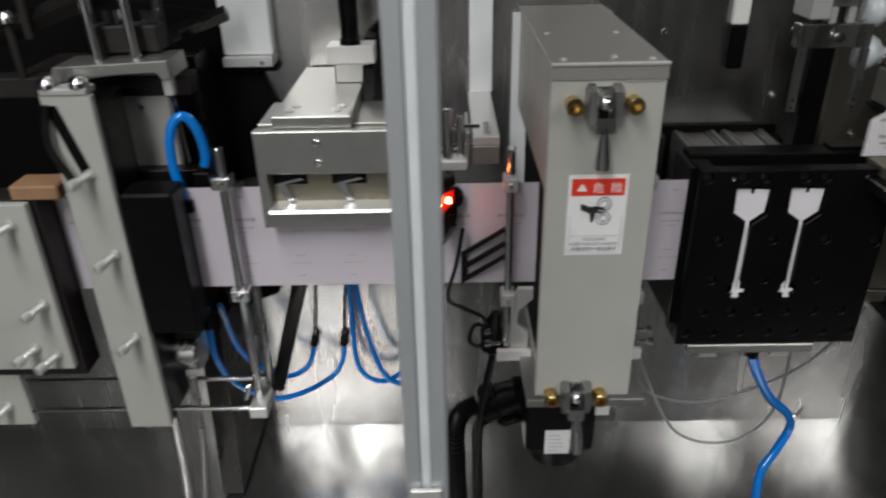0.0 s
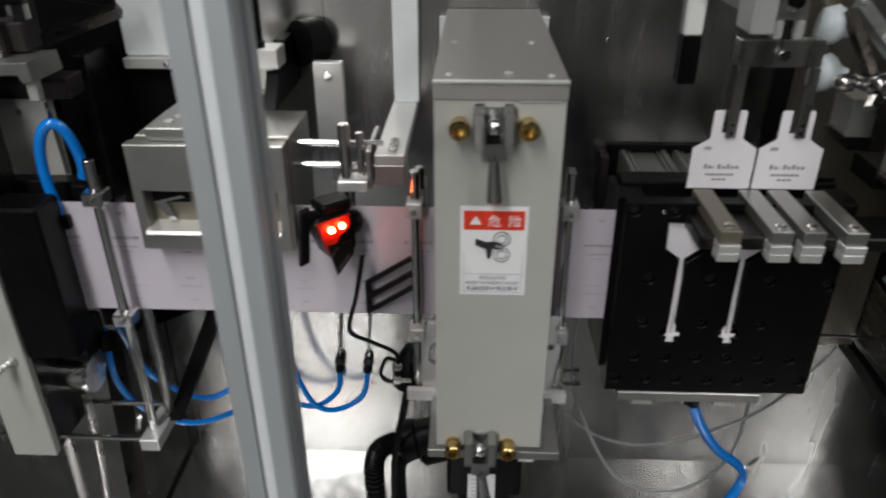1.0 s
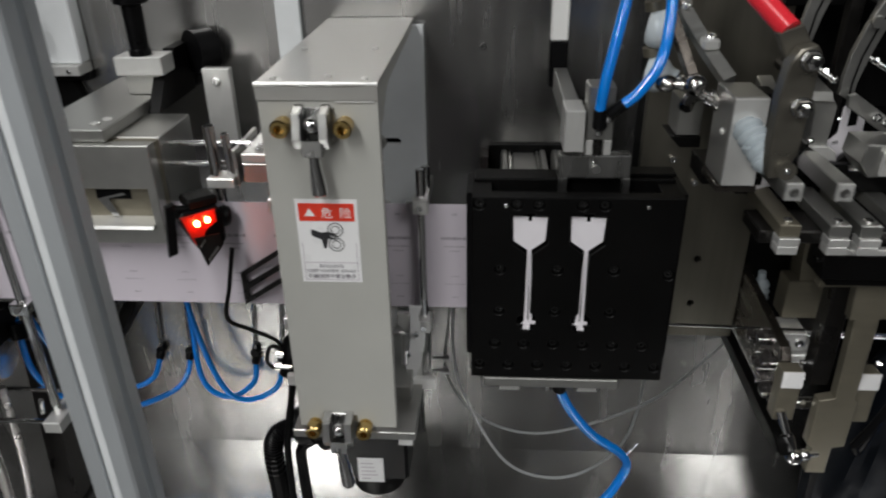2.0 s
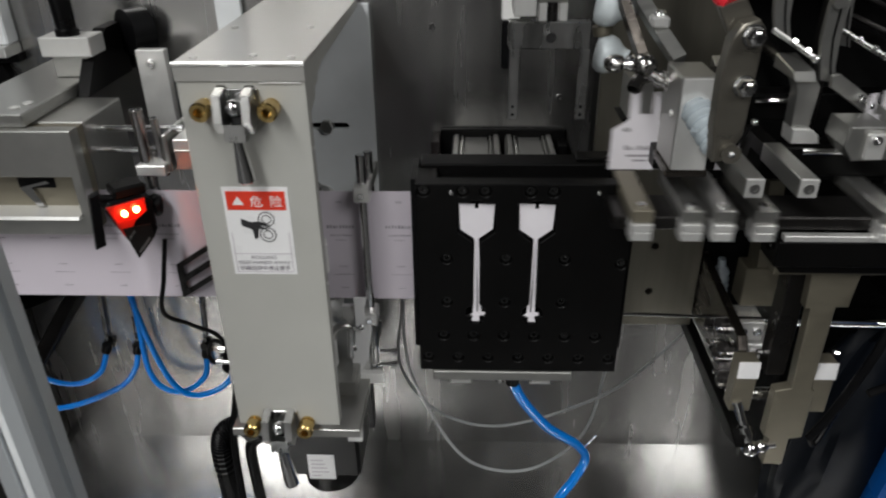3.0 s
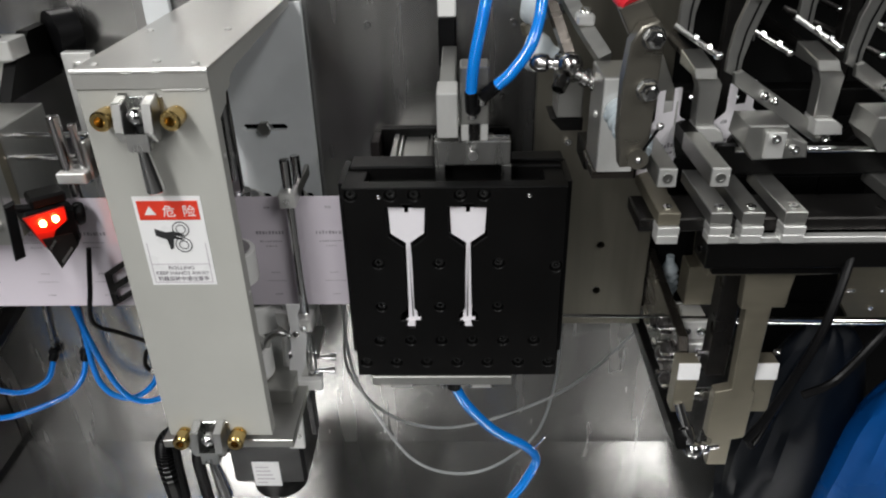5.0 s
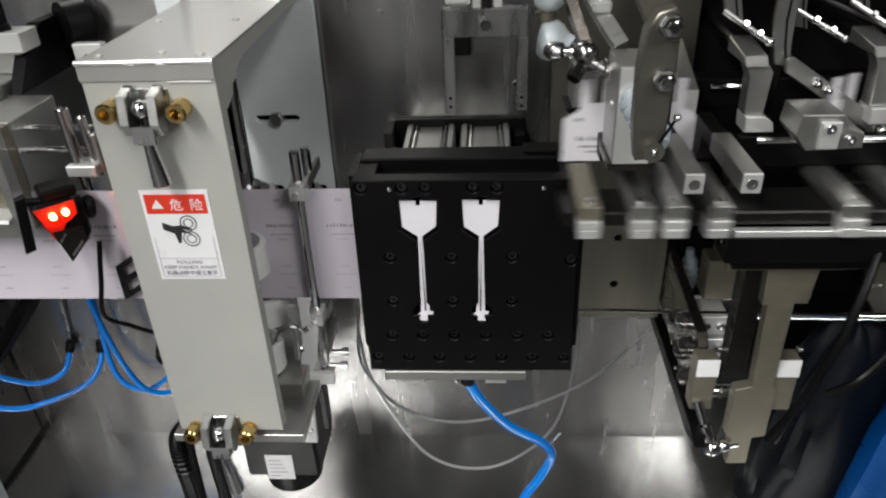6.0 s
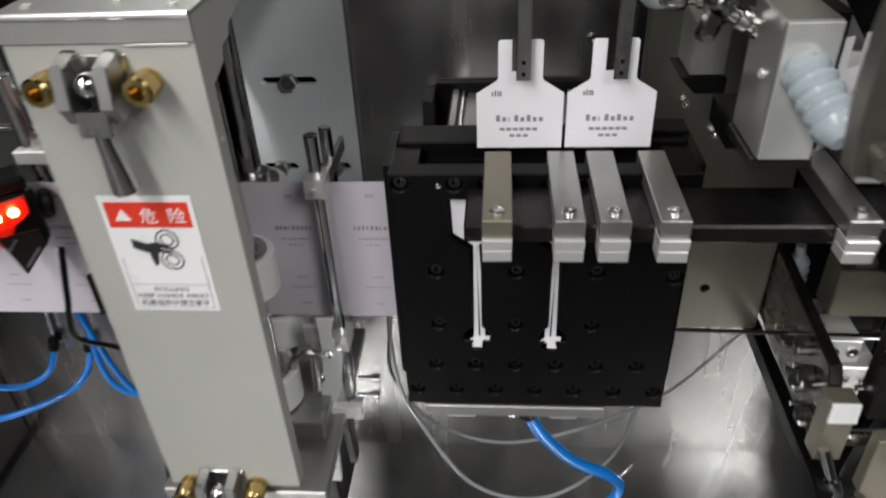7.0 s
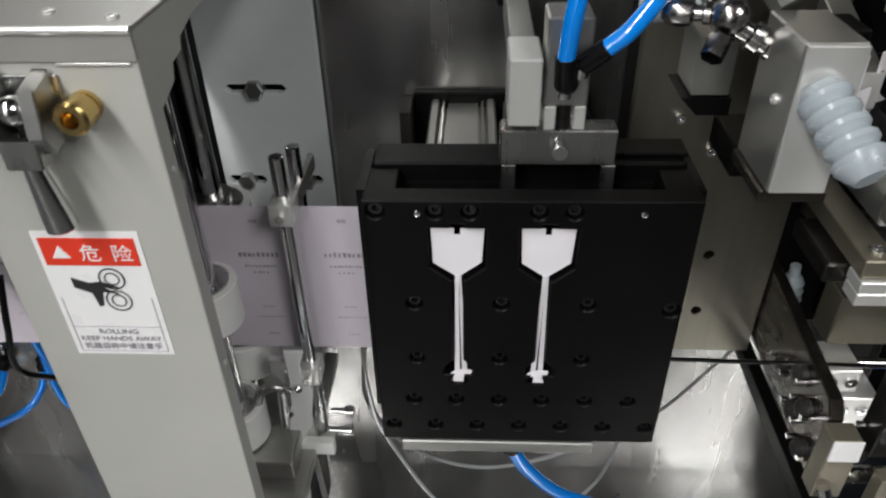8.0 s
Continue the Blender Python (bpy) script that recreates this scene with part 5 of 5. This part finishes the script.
for z in (1.3405, 1.373):
    part("washer", cyl((0.5062, 0.552, z), (0.5062, 0.5508, z), 0.0076, seg=18), STEEL, olive)
    part("dome_nut", lathe((0.5062, 0.5508, z), (0.5062, 0.540, z), [(0, 0.0066), (0.0045, 0.0066), (0.006, 0.0058), (0.0062, 0.0044), (0.009, 0.0040), (0.010, 0.0026)], seg=6), CHROME, olive)
part("sleeve", cyl((0.4955, 0.570, 1.3895), (0.452, 0.64, 1.440), 0.0078, seg=18), RED_PLASTIC, olive, "bright red plastic sleeve")
part("hinge", cyl((0.5045, 0.553, 1.2945), (0.5045, 0.5475, 1.2945), 0.0068, seg=18), BRONZE_GREY, olive)
part("hinge_screw", ball((0.5045, 0.5475, 1.2945), 0.0026, seg=10), CHROME, olive)
part("pointer", cyl((0.5055, 0.549, 1.297), (0.516, 0.549, 1.316), 0.0011, seg=6), BLACK_PLASTIC, olive)
part("pointer_tip", ball((0.5165, 0.549, 1.317), 0.0026, seg=10), CHROME, olive)
part("carrier_rod", cyl((0.452, 0.64, 1.440), (0.43, 0.916, 1.50), 0.006, seg=12), STEEL, olive)

FINGERS = []
for x in (0.556, 0.599):
    f = thing("stop_finger", (x, 0.70, 1.22), "square aluminium stop finger with a socket screw", "stop finger", "stop fingers")
    part("bar", box(x - 0.0078, x + 0.0078, 0.652, 0.737, 1.2290, 1.2455, 0.0008), ALU, f)
    # thin end slab, lighter in colour than the bar
    part("end_face", box(x - 0.0074, x + 0.0074, 0.6508, 0.6518, 1.2294, 1.2451, 0.0003), ALU_BRIGHT, f, "end face in a lighter aluminium colour")
    bolt(f, (x, 0.6508, 1.2372), (0, -1, 0), 0.0043, 0.001, STEEL)
    part("foot", prism([(0.7375, 1.2440), (0.792, 1.2440), (0.792, 1.2075), (0.770, 1.2075), (0.766, 1.2310), (0.7375, 1.2310)], "yz", x - 0.0070, x + 0.0070), BLACK_ANOD, f)
    FINGERS.append(f)
opener = thing("card_opener", (0.5835, 0.80, 1.19), "aluminium opener bar with a bright end behind the swing arm", "opener bar")
part("bar", prism([(0.763, 1.241), (0.763, 1.2655), (0.84, 1.292), (0.84, 1.268)], "yz", 0.5755, 0.5920, bevel=0.0008), ALU, opener)
# lighter slab on the front end of the opener
part("end_face", box(0.5760, 0.5915, 0.7615, 0.7626, 1.2415, 1.2650, 0.0003), ALU_BRIGHT, opener, "end face in a lighter aluminium colour")
part("stem", box(0.578, 0.590, 0.815, 0.838, 1.1905, 1.275, 0.001), DARK_STEEL, opener)


def curved_strap(x, z, width, y, parent):
    """Flat strap that sweeps down to the right, with a long dark slot."""
    bow = [(0.0, 0.075), (0.002, 0.045), (0.007, 0.018), (0.015, -0.004), (0.023, -0.020)]
    sp = part("strap", prism([(x + u, z + v) for u, v in bow] + [(x + width * (0.88 if v < 0 else 1) + u, z + v) for u, v in bow[::-1]], "xz", y, y + 0.007, bevel=0.0008), ALU, parent, "slotted aluminium strap")
    mid = x + width * 0.52
    part("slot", prism([(mid + u, z + v) for u, v in bow] + [(mid + u + 0.0016, z + v) for u, v in bow[::-1]], "xz", y - 0.0012, y - 0.0004), BLACK_PLASTIC, sp)
    part("nut", cyl((mid - 0.003, y - 0.0002, z + 0.05), (mid - 0.003, y - 0.006, z + 0.05), 0.006, seg=6), ALU, sp)
    return sp


def joint_bar(a, b, r, parent):
    """Thin rod with a round end and two small bright nuts."""
    a, b = Vector(a), Vector(b)
    rod = part("rod", cyl(a, b, r, seg=10), STEEL, parent)
    part("rod_end", ball(b, r * 1.5, seg=10), CHROME, rod)
    for u in (0.45, 0.75):
        c = a.lerp(b, u) + Vector((0, -r, 0.001))
        part("rod_nut", cyl(c, c + Vector((0, -0.003, 0.002)), r * 0.9, seg=6), CHROME, rod)


SWINGING = []


def linkage(dx, dz, group="filling linkages"):
    """Filling linkage: slotted straps, hook block, clamp block and a slanted flat bar."""
    X = lambda pts: [(u + dx, v + dz) for u, v in pts]
    g = thing("filling_linkage", (0.68 + dx, 0.78, 1.2), "aluminium linkage of slotted straps, clamps and a slanted bar", "linkage", group)
    for sx, sz, sw, sy in ((0.611, 1.345, 0.018, 0.785), (0.655, 1.306, 0.018, 0.768), (0.675, 1.335, 0.012, 0.788)):
        SWINGING.append((curved_strap(sx + dx, sz + dz, sw, sy, g), Vector((sx + dx + sw / 2, sy, sz + dz + 0.075)) - ORIGIN[g]))
    joint_bar((0.630 + dx, 0.783, 1.330 + dz), (0.668 + dx, 0.765, 1.306 + dz), 0.0028, g)
    joint_bar((0.688 + dx, 0.786, 1.332 + dz), (0.735 + dx, 0.772, 1.306 + dz), 0.0026, g)
    hook = part("hook", prism(X([(0.646, 1.290), (0.666, 1.290), (0.670, 1.284), (0.668, 1.246), (0.651, 1.246), (0.650, 1.280)]), "xz", 0.748, 0.766, bevel=0.0008), ALU, g)
    part("hook_top", prism([(0.745, 1.2905 + dz), (0.80, 1.2905 + dz), (0.80, 1.304 + dz), (0.752, 1.298 + dz)], "yz", 0.644 + dx, 0.664 + dx, bevel=0.0008), ALU, hook)
    part("foot", prism(X([(0.651, 1.2455), (0.668, 1.2455), (0.676, 1.240), (0.678, 1.231), (0.652, 1.231)]), "xz", 0.742, 0.768, bevel=0.0008), ALU_BRIGHT, hook)
    clamp = part("clamp", prism(X([(0.682, 1.262), (0.716, 1.262), (0.722, 1.250), (0.735, 1.246), (0.737, 1.232), (0.690, 1.230), (0.680, 1.244)]), "xz", 0.700, 0.742, bevel=0.001), ALU, g)
    part("clamp_front", box(0.697 + dx, 0.714 + dx, 0.6955, 0.6998, 1.233 + dz, 1.257 + dz, 0.0008), ALU_BRIGHT, clamp)
    for u, v in ((0.704, 1.252), (0.722, 1.242)):
        bolt(g, (u + dx, 0.6955, v + dz), (0, -1, 0), 0.0042, 0.004, CHROME)
    bar = part("flat_bar", prism(X([(0.683, 1.292), (0.690, 1.294), (0.783, 1.232), (0.783, 1.221), (0.776, 1.220), (0.684, 1.281)]), "xz", 0.757, 0.7635, bevel=0.0008), ALU, g)
    for u, v, r in ((0.712, 1.272, 0.004), (0.722, 1.266, 0.0034), (0.777, 1.228, 0.0056), (0.770, 1.245, 0.0042)):
        part("pivot", lathe((u + dx, 0.757, v + dz), (u + dx, 0.746, v + dz), [(0, r), (0.004, r), (0.0045, r * 0.7), (0.009, r * 0.7), (0.010, r * 0.4)], seg=10), CHROME, bar)
    part("stay", box(0.682 + dx, 0.696 + dx, 0.7965, 0.81, 1.191, 1.42 + dz, 0.001), DARK_STEEL, g)
    part("hook_stay", cyl((0.655 + dx, 0.80, 1.296 + dz), (0.655 + dx, 0.917, 1.30 + dz), 0.006, seg=10), DARK_STEEL, g)
    part("clamp_stay", cyl((0.70 + dx, 0.742, 1.246 + dz), (0.70 + dx, 0.81, 1.192), 0.007, seg=10), DARK_STEEL, g)
    return g


LINKAGES = [linkage(0, 0), linkage(0.108, 0.006)]
stays = thing("linkage_stays", (0.70, 0.80, 1.25), "thin dark steel stay rods behind the filling arms", "stay rod")
for a, b in (((0.70, 0.83, 1.335), (0.79, 0.80, 1.295)), ((0.73, 0.85, 1.385), (0.86, 0.82, 1.31)), ((0.655, 0.86, 1.38), (0.76, 0.84, 1.33))):
    sr = part("rod", cyl(a, b, 0.003, seg=10), DARK_STEEL, stays)
    part("rod_joint", ball(b, 0.0045, seg=10), CHROME, sr)
part("back_rod", cyl((0.613, 0.80, 1.256), (0.66, 0.80, 1.2555), 0.003, seg=10), CHROME, stays)
part("back_rail", box(0.575, 1.22, 0.8035, 0.83, 1.235, 1.262, 0.001), BLACK_ANOD, stays)
part("carrier", box(0.60, 0.90, 0.862, 0.875, 1.36, 1.40, 0.001), BLACK_ANOD, stays)

# plastic bags and cables at the far end
def bag(cx, cy, z0, rx, ry, height, lean, seed):
    """Soft standing bag: a lumpy closed sack with upright creases, flat on its base."""
    bm = bmesh.new()
    n, m = 40, 22
    rings = []
    for j in range(m + 1):
        v = j / m
        girth = math.sin(math.pi * min(1.0, 0.28 + 0.72 * v)) ** 0.45 if v < 1 else 0.0
        row = []
        for i in range(n):
            a = 2 * math.pi * i / n
            crease = 1 + 0.16 * noise.noise(Vector((math.cos(a) * 1.6 + seed, math.sin(a) * 1.6, v * 1.3))) + 0.10 * noise.noise(Vector((math.cos(a) * 5 + seed, math.sin(a) * 5, v * 3 + seed)))
            row.append(bm.verts.new((cx + lean * v + rx * max(girth, 0.02) * crease * math.cos(a), cy + ry * max(girth, 0.02) * crease * math.sin(a), z0 + height * v * (1 + 0.05 * noise.noise(Vector((math.cos(a), math.sin(a), seed)))))))
        rings.append(row)
    for lo, hi in zip(rings, rings[1:]):
        for i in range(n):
            bm.faces.new((lo[i], lo[(i + 1) % n], hi[(i + 1) % n], hi[i]))
    bm.faces.new(rings[0][::-1])
    bm.faces.new(rings[-1])
    return bm


solo("plastic_bag", bag(0.928, 0.770, 0.6475, 0.078, 0.065, 0.285, 0.0, 2.0), BLUE_SHEET, "creased bright blue plastic bag standing on the tray", "plastic bag", "plastic bags")
solo("plastic_bag", bag(0.822, 0.838, 0.6485, 0.076, 0.055, 0.315, 0.02, 7.0), NAVY_SHEET, "creased dark navy plastic bag standing on the tray", "plastic bag", "plastic bags")
far = thing("far_bracket", (0.86, 0.84, 0.93), "dim warm grey angle bracket with small bright bolts", "bracket")
part("plate", prism([(0.835, 1.06), (0.868, 1.075), (0.90, 1.01), (0.915, 0.96), (0.872, 0.945), (0.846, 0.985)], "xz", 0.846, 0.856, bevel=0.001), ALU_WARM, far)
part("arm", prism([(0.872, 1.075), (0.884, 1.075), (0.915, 1.16), (0.902, 1.16)], "xz", 0.840, 0.852, bevel=0.001), ALU, far)
part("stay", box(0.855, 0.885, 0.8565, 0.917, 0.975, 1.03, 0.001), DARK_STEEL, far)
for u, v in ((0.852, 1.0), (0.858, 1.0), (0.885, 0.975), (0.893, 1.0), (0.898, 1.006)):
    bolt(far, (u, 0.846, v), (0, -1, 0), 0.0032, 0.003, CHROME)
for pts, r in (([(0.664, 0.63, 0.965), (0.68, 0.63, 1.0), (0.703, 0.63, 1.075), (0.72, 0.645, 1.12), (0.745, 0.68, 1.16), (0.78, 0.72, 1.18)], 0.0042), ([(0.70, 0.62, 1.03), (0.73, 0.625, 1.045), (0.77, 0.64, 1.09), (0.83, 0.68, 1.13)], 0.004), ([(0.664, 0.63, 0.966), (0.675, 0.635, 0.955), (0.695, 0.645, 1.0), (0.722, 0.65, 1.09), (0.75, 0.69, 1.15)], 0.003)):
    c = thing("cable", pts[0], "black cable hanging over the machine end", "cable", "black cables")
    part("sheath", hose(pts, r, seg=10), BLACK_PLASTIC, c)

# hoses of the folding plate
fh = thing("folder_hose", (0.377, 0.74, 0.94), "blue air hose from the folding plate down to the tray", "air hose", "blue air hoses")
part("tube", hose([(0.377, 0.74, 0.943), (0.392, 0.745, 0.908), (0.425, 0.76, 0.855), (0.466, 0.78, 0.809), (0.482, 0.795, 0.77), (0.468, 0.79, 0.735), (0.445, 0.775, 0.705), (0.44, 0.76, 0.652)], 0.0062, seg=14, per=10), BLUE_TUBE, fh)
for pts in ([(0.246, 0.82, 1.04), (0.240, 0.85, 0.966), (0.236, 0.85, 0.875), (0.288, 0.85, 0.797), (0.382, 0.85, 0.777), (0.523, 0.88, 0.813), (0.617, 0.93, 0.863), (0.64, 0.945, 0.88)],
            [(0.248, 0.80, 1.03), (0.248, 0.80, 0.95), (0.262, 0.80, 0.879), (0.322, 0.80, 0.763), (0.405, 0.80, 0.743), (0.484, 0.85, 0.757), (0.517, 0.90, 0.816), (0.525, 0.93, 0.90)]):
    t = thing("vacuum_tube", pts[-1], "thin clear nylon tube looping under the folding plate", "tube", "clear tubes")
    part("tube", hose(pts, 0.0021, seg=8, per=10), CLEAR_TUBE, t)
tr_hook = thing("tube_clip", (0.5, 0.79, 0.776), "small steel tube clip on the blue hose", "clip")
part("clip", cyl((0.478, 0.785, 0.80), (0.492, 0.79, 0.815), 0.002, seg=8), CHROME, tr_hook)

# ---- moving parts ----
PERIOD, LEAVE, PITCH, LIFT = 1.496, 1.22, 0.2165, 0.112

# gripper that lifts the folded cards out of the plate (built in its raised place)
GX, GY = 0.398, 0.757
grip = thing("card_gripper", (GX, GY, 1.318), "steel two-finger card gripper on an air cylinder", "gripper")
part("bridge", box(0.3605, 0.4350, GY - 0.006, GY + 0.012, 1.319, 1.3435, 0.001), STEEL, grip)
for x in (0.3665, 0.4310):
    fg = part("finger", box(x - 0.0048, x + 0.0048, GY - 0.006, GY - 0.0035, 1.252, 1.3188, 0.0006), STEEL, grip)
    for z in (1.257, 1.265):
        part("pin_hole", cyl((x, GY - 0.0061, z), (x, GY - 0.0066, z), 0.0015, seg=10), BLACK_PLASTIC, fg)
part("block", box(0.3645, 0.3845, GY - 0.012, GY + 0.03, 1.349, 1.392, 0.001), ALU_BRIGHT, grip, "pale aluminium guide block")
part("carrier_arm", box(0.3665, 0.3825, GY + 0.031, 0.934, 1.362, 1.390, 0.001), ALU, grip)
cy = part("cylinder", box(0.3865, 0.4135, GY - 0.006, GY + 0.024, 1.36, 1.415, 0.0015), ALU, grip)
part("clevis", box(0.387, 0.3945, GY - 0.006, GY + 0.01, 1.344, 1.3598, 0.0008), ALU_BRIGHT, cy)
part("clevis", box(0.4055, 0.413, GY - 0.006, GY + 0.01, 1.344, 1.3598, 0.0008), ALU_BRIGHT, cy)
part("piston", cyl((0.40, GY, 1.343), (0.40, GY, 1.362), 0.0045, seg=12), DARK_STEEL, grip)
part("bolt", lathe((0.3985, GY - 0.006, 1.331), (0.3985, GY - 0.014, 1.331), [(0, 0.003), (0.003, 0.003), (0.003, 0.0048), (0.007, 0.0048)], seg=12), CHROME, grip)
for a, b, k in (((0.3975, GY - 0.012, 1.375), (0.3965, GY - 0.018, 1.397), 0), ((0.4065, GY - 0.012, 1.388), (0.4205, GY - 0.016, 1.401), 1)):
    el = part("elbow", cyl(a, b, 0.0062, seg=14, bevel=0.001), BLACK_PLASTIC, grip)
    part("nut", cyl((a[0], a[1] + 0.001, a[2] - 0.006), a, 0.0048, seg=12), CHROME, el)
part("elbow", ball((0.3985, GY - 0.012, 1.378), 0.0075), BLACK_PLASTIC, grip)
part("air_tube", hose([(0.3965, GY - 0.018, 1.395), (0.3995, GY - 0.020, 1.425), (0.408, GY - 0.012, 1.465), (0.42, GY + 0.01, 1.52), (0.43, GY + 0.05, 1.60)], 0.0055, seg=12), BLUE_TUBE, grip, "blue air tube")
part("air_tube", hose([(0.4195, GY - 0.016, 1.400), (0.434, GY - 0.015, 1.413), (0.452, GY - 0.005, 1.438), (0.462, GY + 0.02, 1.48), (0.465, GY + 0.05, 1.58)], 0.0055, seg=12), BLUE_TUBE, grip, "blue air tube")

# transfer beam with gripping jaws (built in its left place)
beam = thing("transfer_beam", (0.75, 0.70, 1.173), "dark transfer beam with aluminium gripping jaws", "transfer beam")
part("bar", box(0.328, 1.14, 0.672, 0.722, 1.1738, 1.187, 0.0015), DARK_STEEL, beam)
part("back_bar", box(0.56, 1.14, 0.7225, 0.745, 1.176, 1.19, 0.001), BLACK_ANOD, beam)


def jaw(x, warm=False):
    j = part("jaw", box(x - 0.0095, x + 0.0095, 0.658, 0.752, 1.1875, 1.1995, 0.0007), ALU_WARM if warm else ALU, beam, "aluminium gripping jaw")
    part("jaw_tip", box(x - 0.0095, x + 0.0095, 0.655, 0.6715, 1.1795, 1.187, 0.0006), ALU_BRIGHT, j)
    part("jaw_pad", box(x - 0.0093, x + 0.0093, 0.6555, 0.6712, 1.1705, 1.1788, 0.0006), ALU_BRIGHT, j)
    part("screw", lathe((x, 0.668, 1.1995), (x, 0.668, 1.2025), [(0, 0.0045), (0.002, 0.0045), (0.0028, 0.0035), (0.0028, 0.002), (0.001, 0.002)], seg=12), CHROME, j)


for x in (0.3495, 0.394, 0.4215, 0.4575):
    jaw(x, x < 0.36)
for st_n in (1, 2, 3):
    for x in (0.567, 0.6155, 0.679, 0.729):
        if x + PITCH * (st_n - 1) < 1.12:
            jaw(x + PITCH * (st_n - 1))


def glide(u):
    u = min(1.0, max(0.0, u))
    return 0.5 - 0.5 * math.cos(math.pi * u)


def beam_shift(t):
    p = (t - LEAVE) % PERIOD
    return PITCH * (glide((p - 0.03) / 0.45) - glide((p - 0.80) / 0.48))


def grip_drop(t):
    p = (t - LEAVE) % PERIOD
    return LIFT * (glide((p - 0.37) / 0.22) - glide((p - 0.87) / 0.20))


# folded paper cards, two at a time
def card(cx, y):
    c = thing("paper_card", (cx, y, 1.199), "white folded paper card with a forked neck and small print", "paper card", "folded paper cards")
    w, n = 0.0302, 0.0152
    left = [(cx - w, 1.199), (cx - w, 1.2405), (cx - n - 0.001, 1.2495), (cx - n, 1.2515), (cx - n, 1.2765), (cx - n + 0.0015, 1.278)]
    right = [(2 * cx - x, z) for x, z in reversed(left)]
    gap = [(cx - 0.0058, 1.278), (cx - 0.0058, 1.256), (cx + 0.0058, 1.256), (cx + 0.0058, 1.278)]
    part("sheet", prism(left + gap + right, "xz", y, y + 0.0006), PAPER, c)
    yy = y - 0.0002
    for k, (x0, h) in enumerate(((-0.0195, 0.003), (-0.0175, 0.0042), (-0.0155, 0.0036), (-0.0138, 0.0036))):
        part("mark", box(cx + x0, cx + x0 + 0.0009, yy, y - 0.00005, 1.2385, 1.2385 + h, 0), BLACK_INK, c)
    for k in range(8):
        part("name_bar", box(cx - 0.0165 + 0.0043 * k, cx - 0.0165 + 0.0043 * k + (0.0027 if k != 2 else 0.0008), yy, y - 0.00005, 1.2195, 1.2195 + (0.0048 if k in (0, 3, 5) else 0.0032), 0), GREY_INK, c)
    for k in range(6):
        part("text_bar", box(cx - 0.014 + 0.0046 * k, cx - 0.014 + 0.0046 * k + 0.0036, yy, y - 0.00005, 1.2125, 1.2147, 0), GREY_INK, c)
    for k in range(3):
        part("text_bar", box(cx - 0.007 + 0.0048 * k, cx - 0.007 + 0.0048 * k + 0.0036, yy, y - 0.00005, 1.2075, 1.2095, 0), GREY_INK, c)
    return c


CARDS = []
first = card(0.3647, 0.755)
FIRST_HOME = first.location.copy()
for turn in range(-3, 5):
    for side_x in (0.0, 0.0628):
        y_stack = 0.0009 * max(0, turn)
        m = Matrix.Translation(FIRST_HOME + Vector((side_x, y_stack, 0)))
        CARDS.append((first if turn == -3 and side_x == 0 else copy_thing(first, m), turn, side_x, y_stack))


def card_place(t, turn, side_x, y_stack):
    """Where a card is: waiting in the plate, lifted, then passed on station by station."""
    leave = LEAVE + PERIOD * turn
    z = 0.0
    if t < leave - 0.35:
        z = -LIFT if t < leave - PERIOD + 0.87 else -grip_drop(t)
    x, y = 0.0, y_stack
    for n in range(4):
        x += PITCH * glide((t - leave - PERIOD * n - 0.03) / 0.45)
    turned = glide((t - leave - 0.5) / 0.3)
    if side_x:
        x, y = x + 0.012 * turned, y + 0.022 * turned
    return Matrix.Translation(FIRST_HOME + Vector((side_x + x, y, z))) @ Matrix.Rotation(radians(20 if side_x else 30) * turned, 4, "Z")


TICKS = [round(0.05 * k, 2) for k in range(161)]


def link_sway(t):
    """The filling linkages swing to and fro once in every cycle."""
    return 0.023 * math.cos(2 * math.pi * (t - LEAVE - 1.45) / PERIOD) - 0.024


def finger_reach(t):
    p = (t - LEAVE) % PERIOD
    return 0.03 * (glide(p / 0.2) - glide((p - 0.6) / 0.25))


def motions():
    for f in FINGERS:
        walk(f, [(t, Matrix.Translation(ORIGIN[f] - Vector((0, finger_reach(t), 0)))) for t in TICKS])
    for g in LINKAGES:
        walk(g, [(t, Matrix.Translation(ORIGIN[g] + Vector((link_sway(t), 0, 0)))) for t in TICKS])
    for strap_part, pivot in SWINGING:
        walk(strap_part, [(t, Matrix.Translation(pivot - Vector((link_sway(t), 0, 0))) @ Matrix.Rotation(-link_sway(t) / 0.095, 4, "Y") @ Matrix.Translation(-pivot)) for t in TICKS])
    walk(grip, [(t, Matrix.Translation(ORIGIN[grip] - Vector((0, 0, grip_drop(t))))) for t in TICKS])
    walk(beam, [(t, Matrix.Translation(ORIGIN[beam] + Vector((beam_shift(t), 0, 0)))) for t in TICKS])
    for ob, turn, side_x, y_stack in CARDS:
        walk(ob, [(t, card_place(t, turn, side_x, y_stack)) for t in TICKS])


motions()
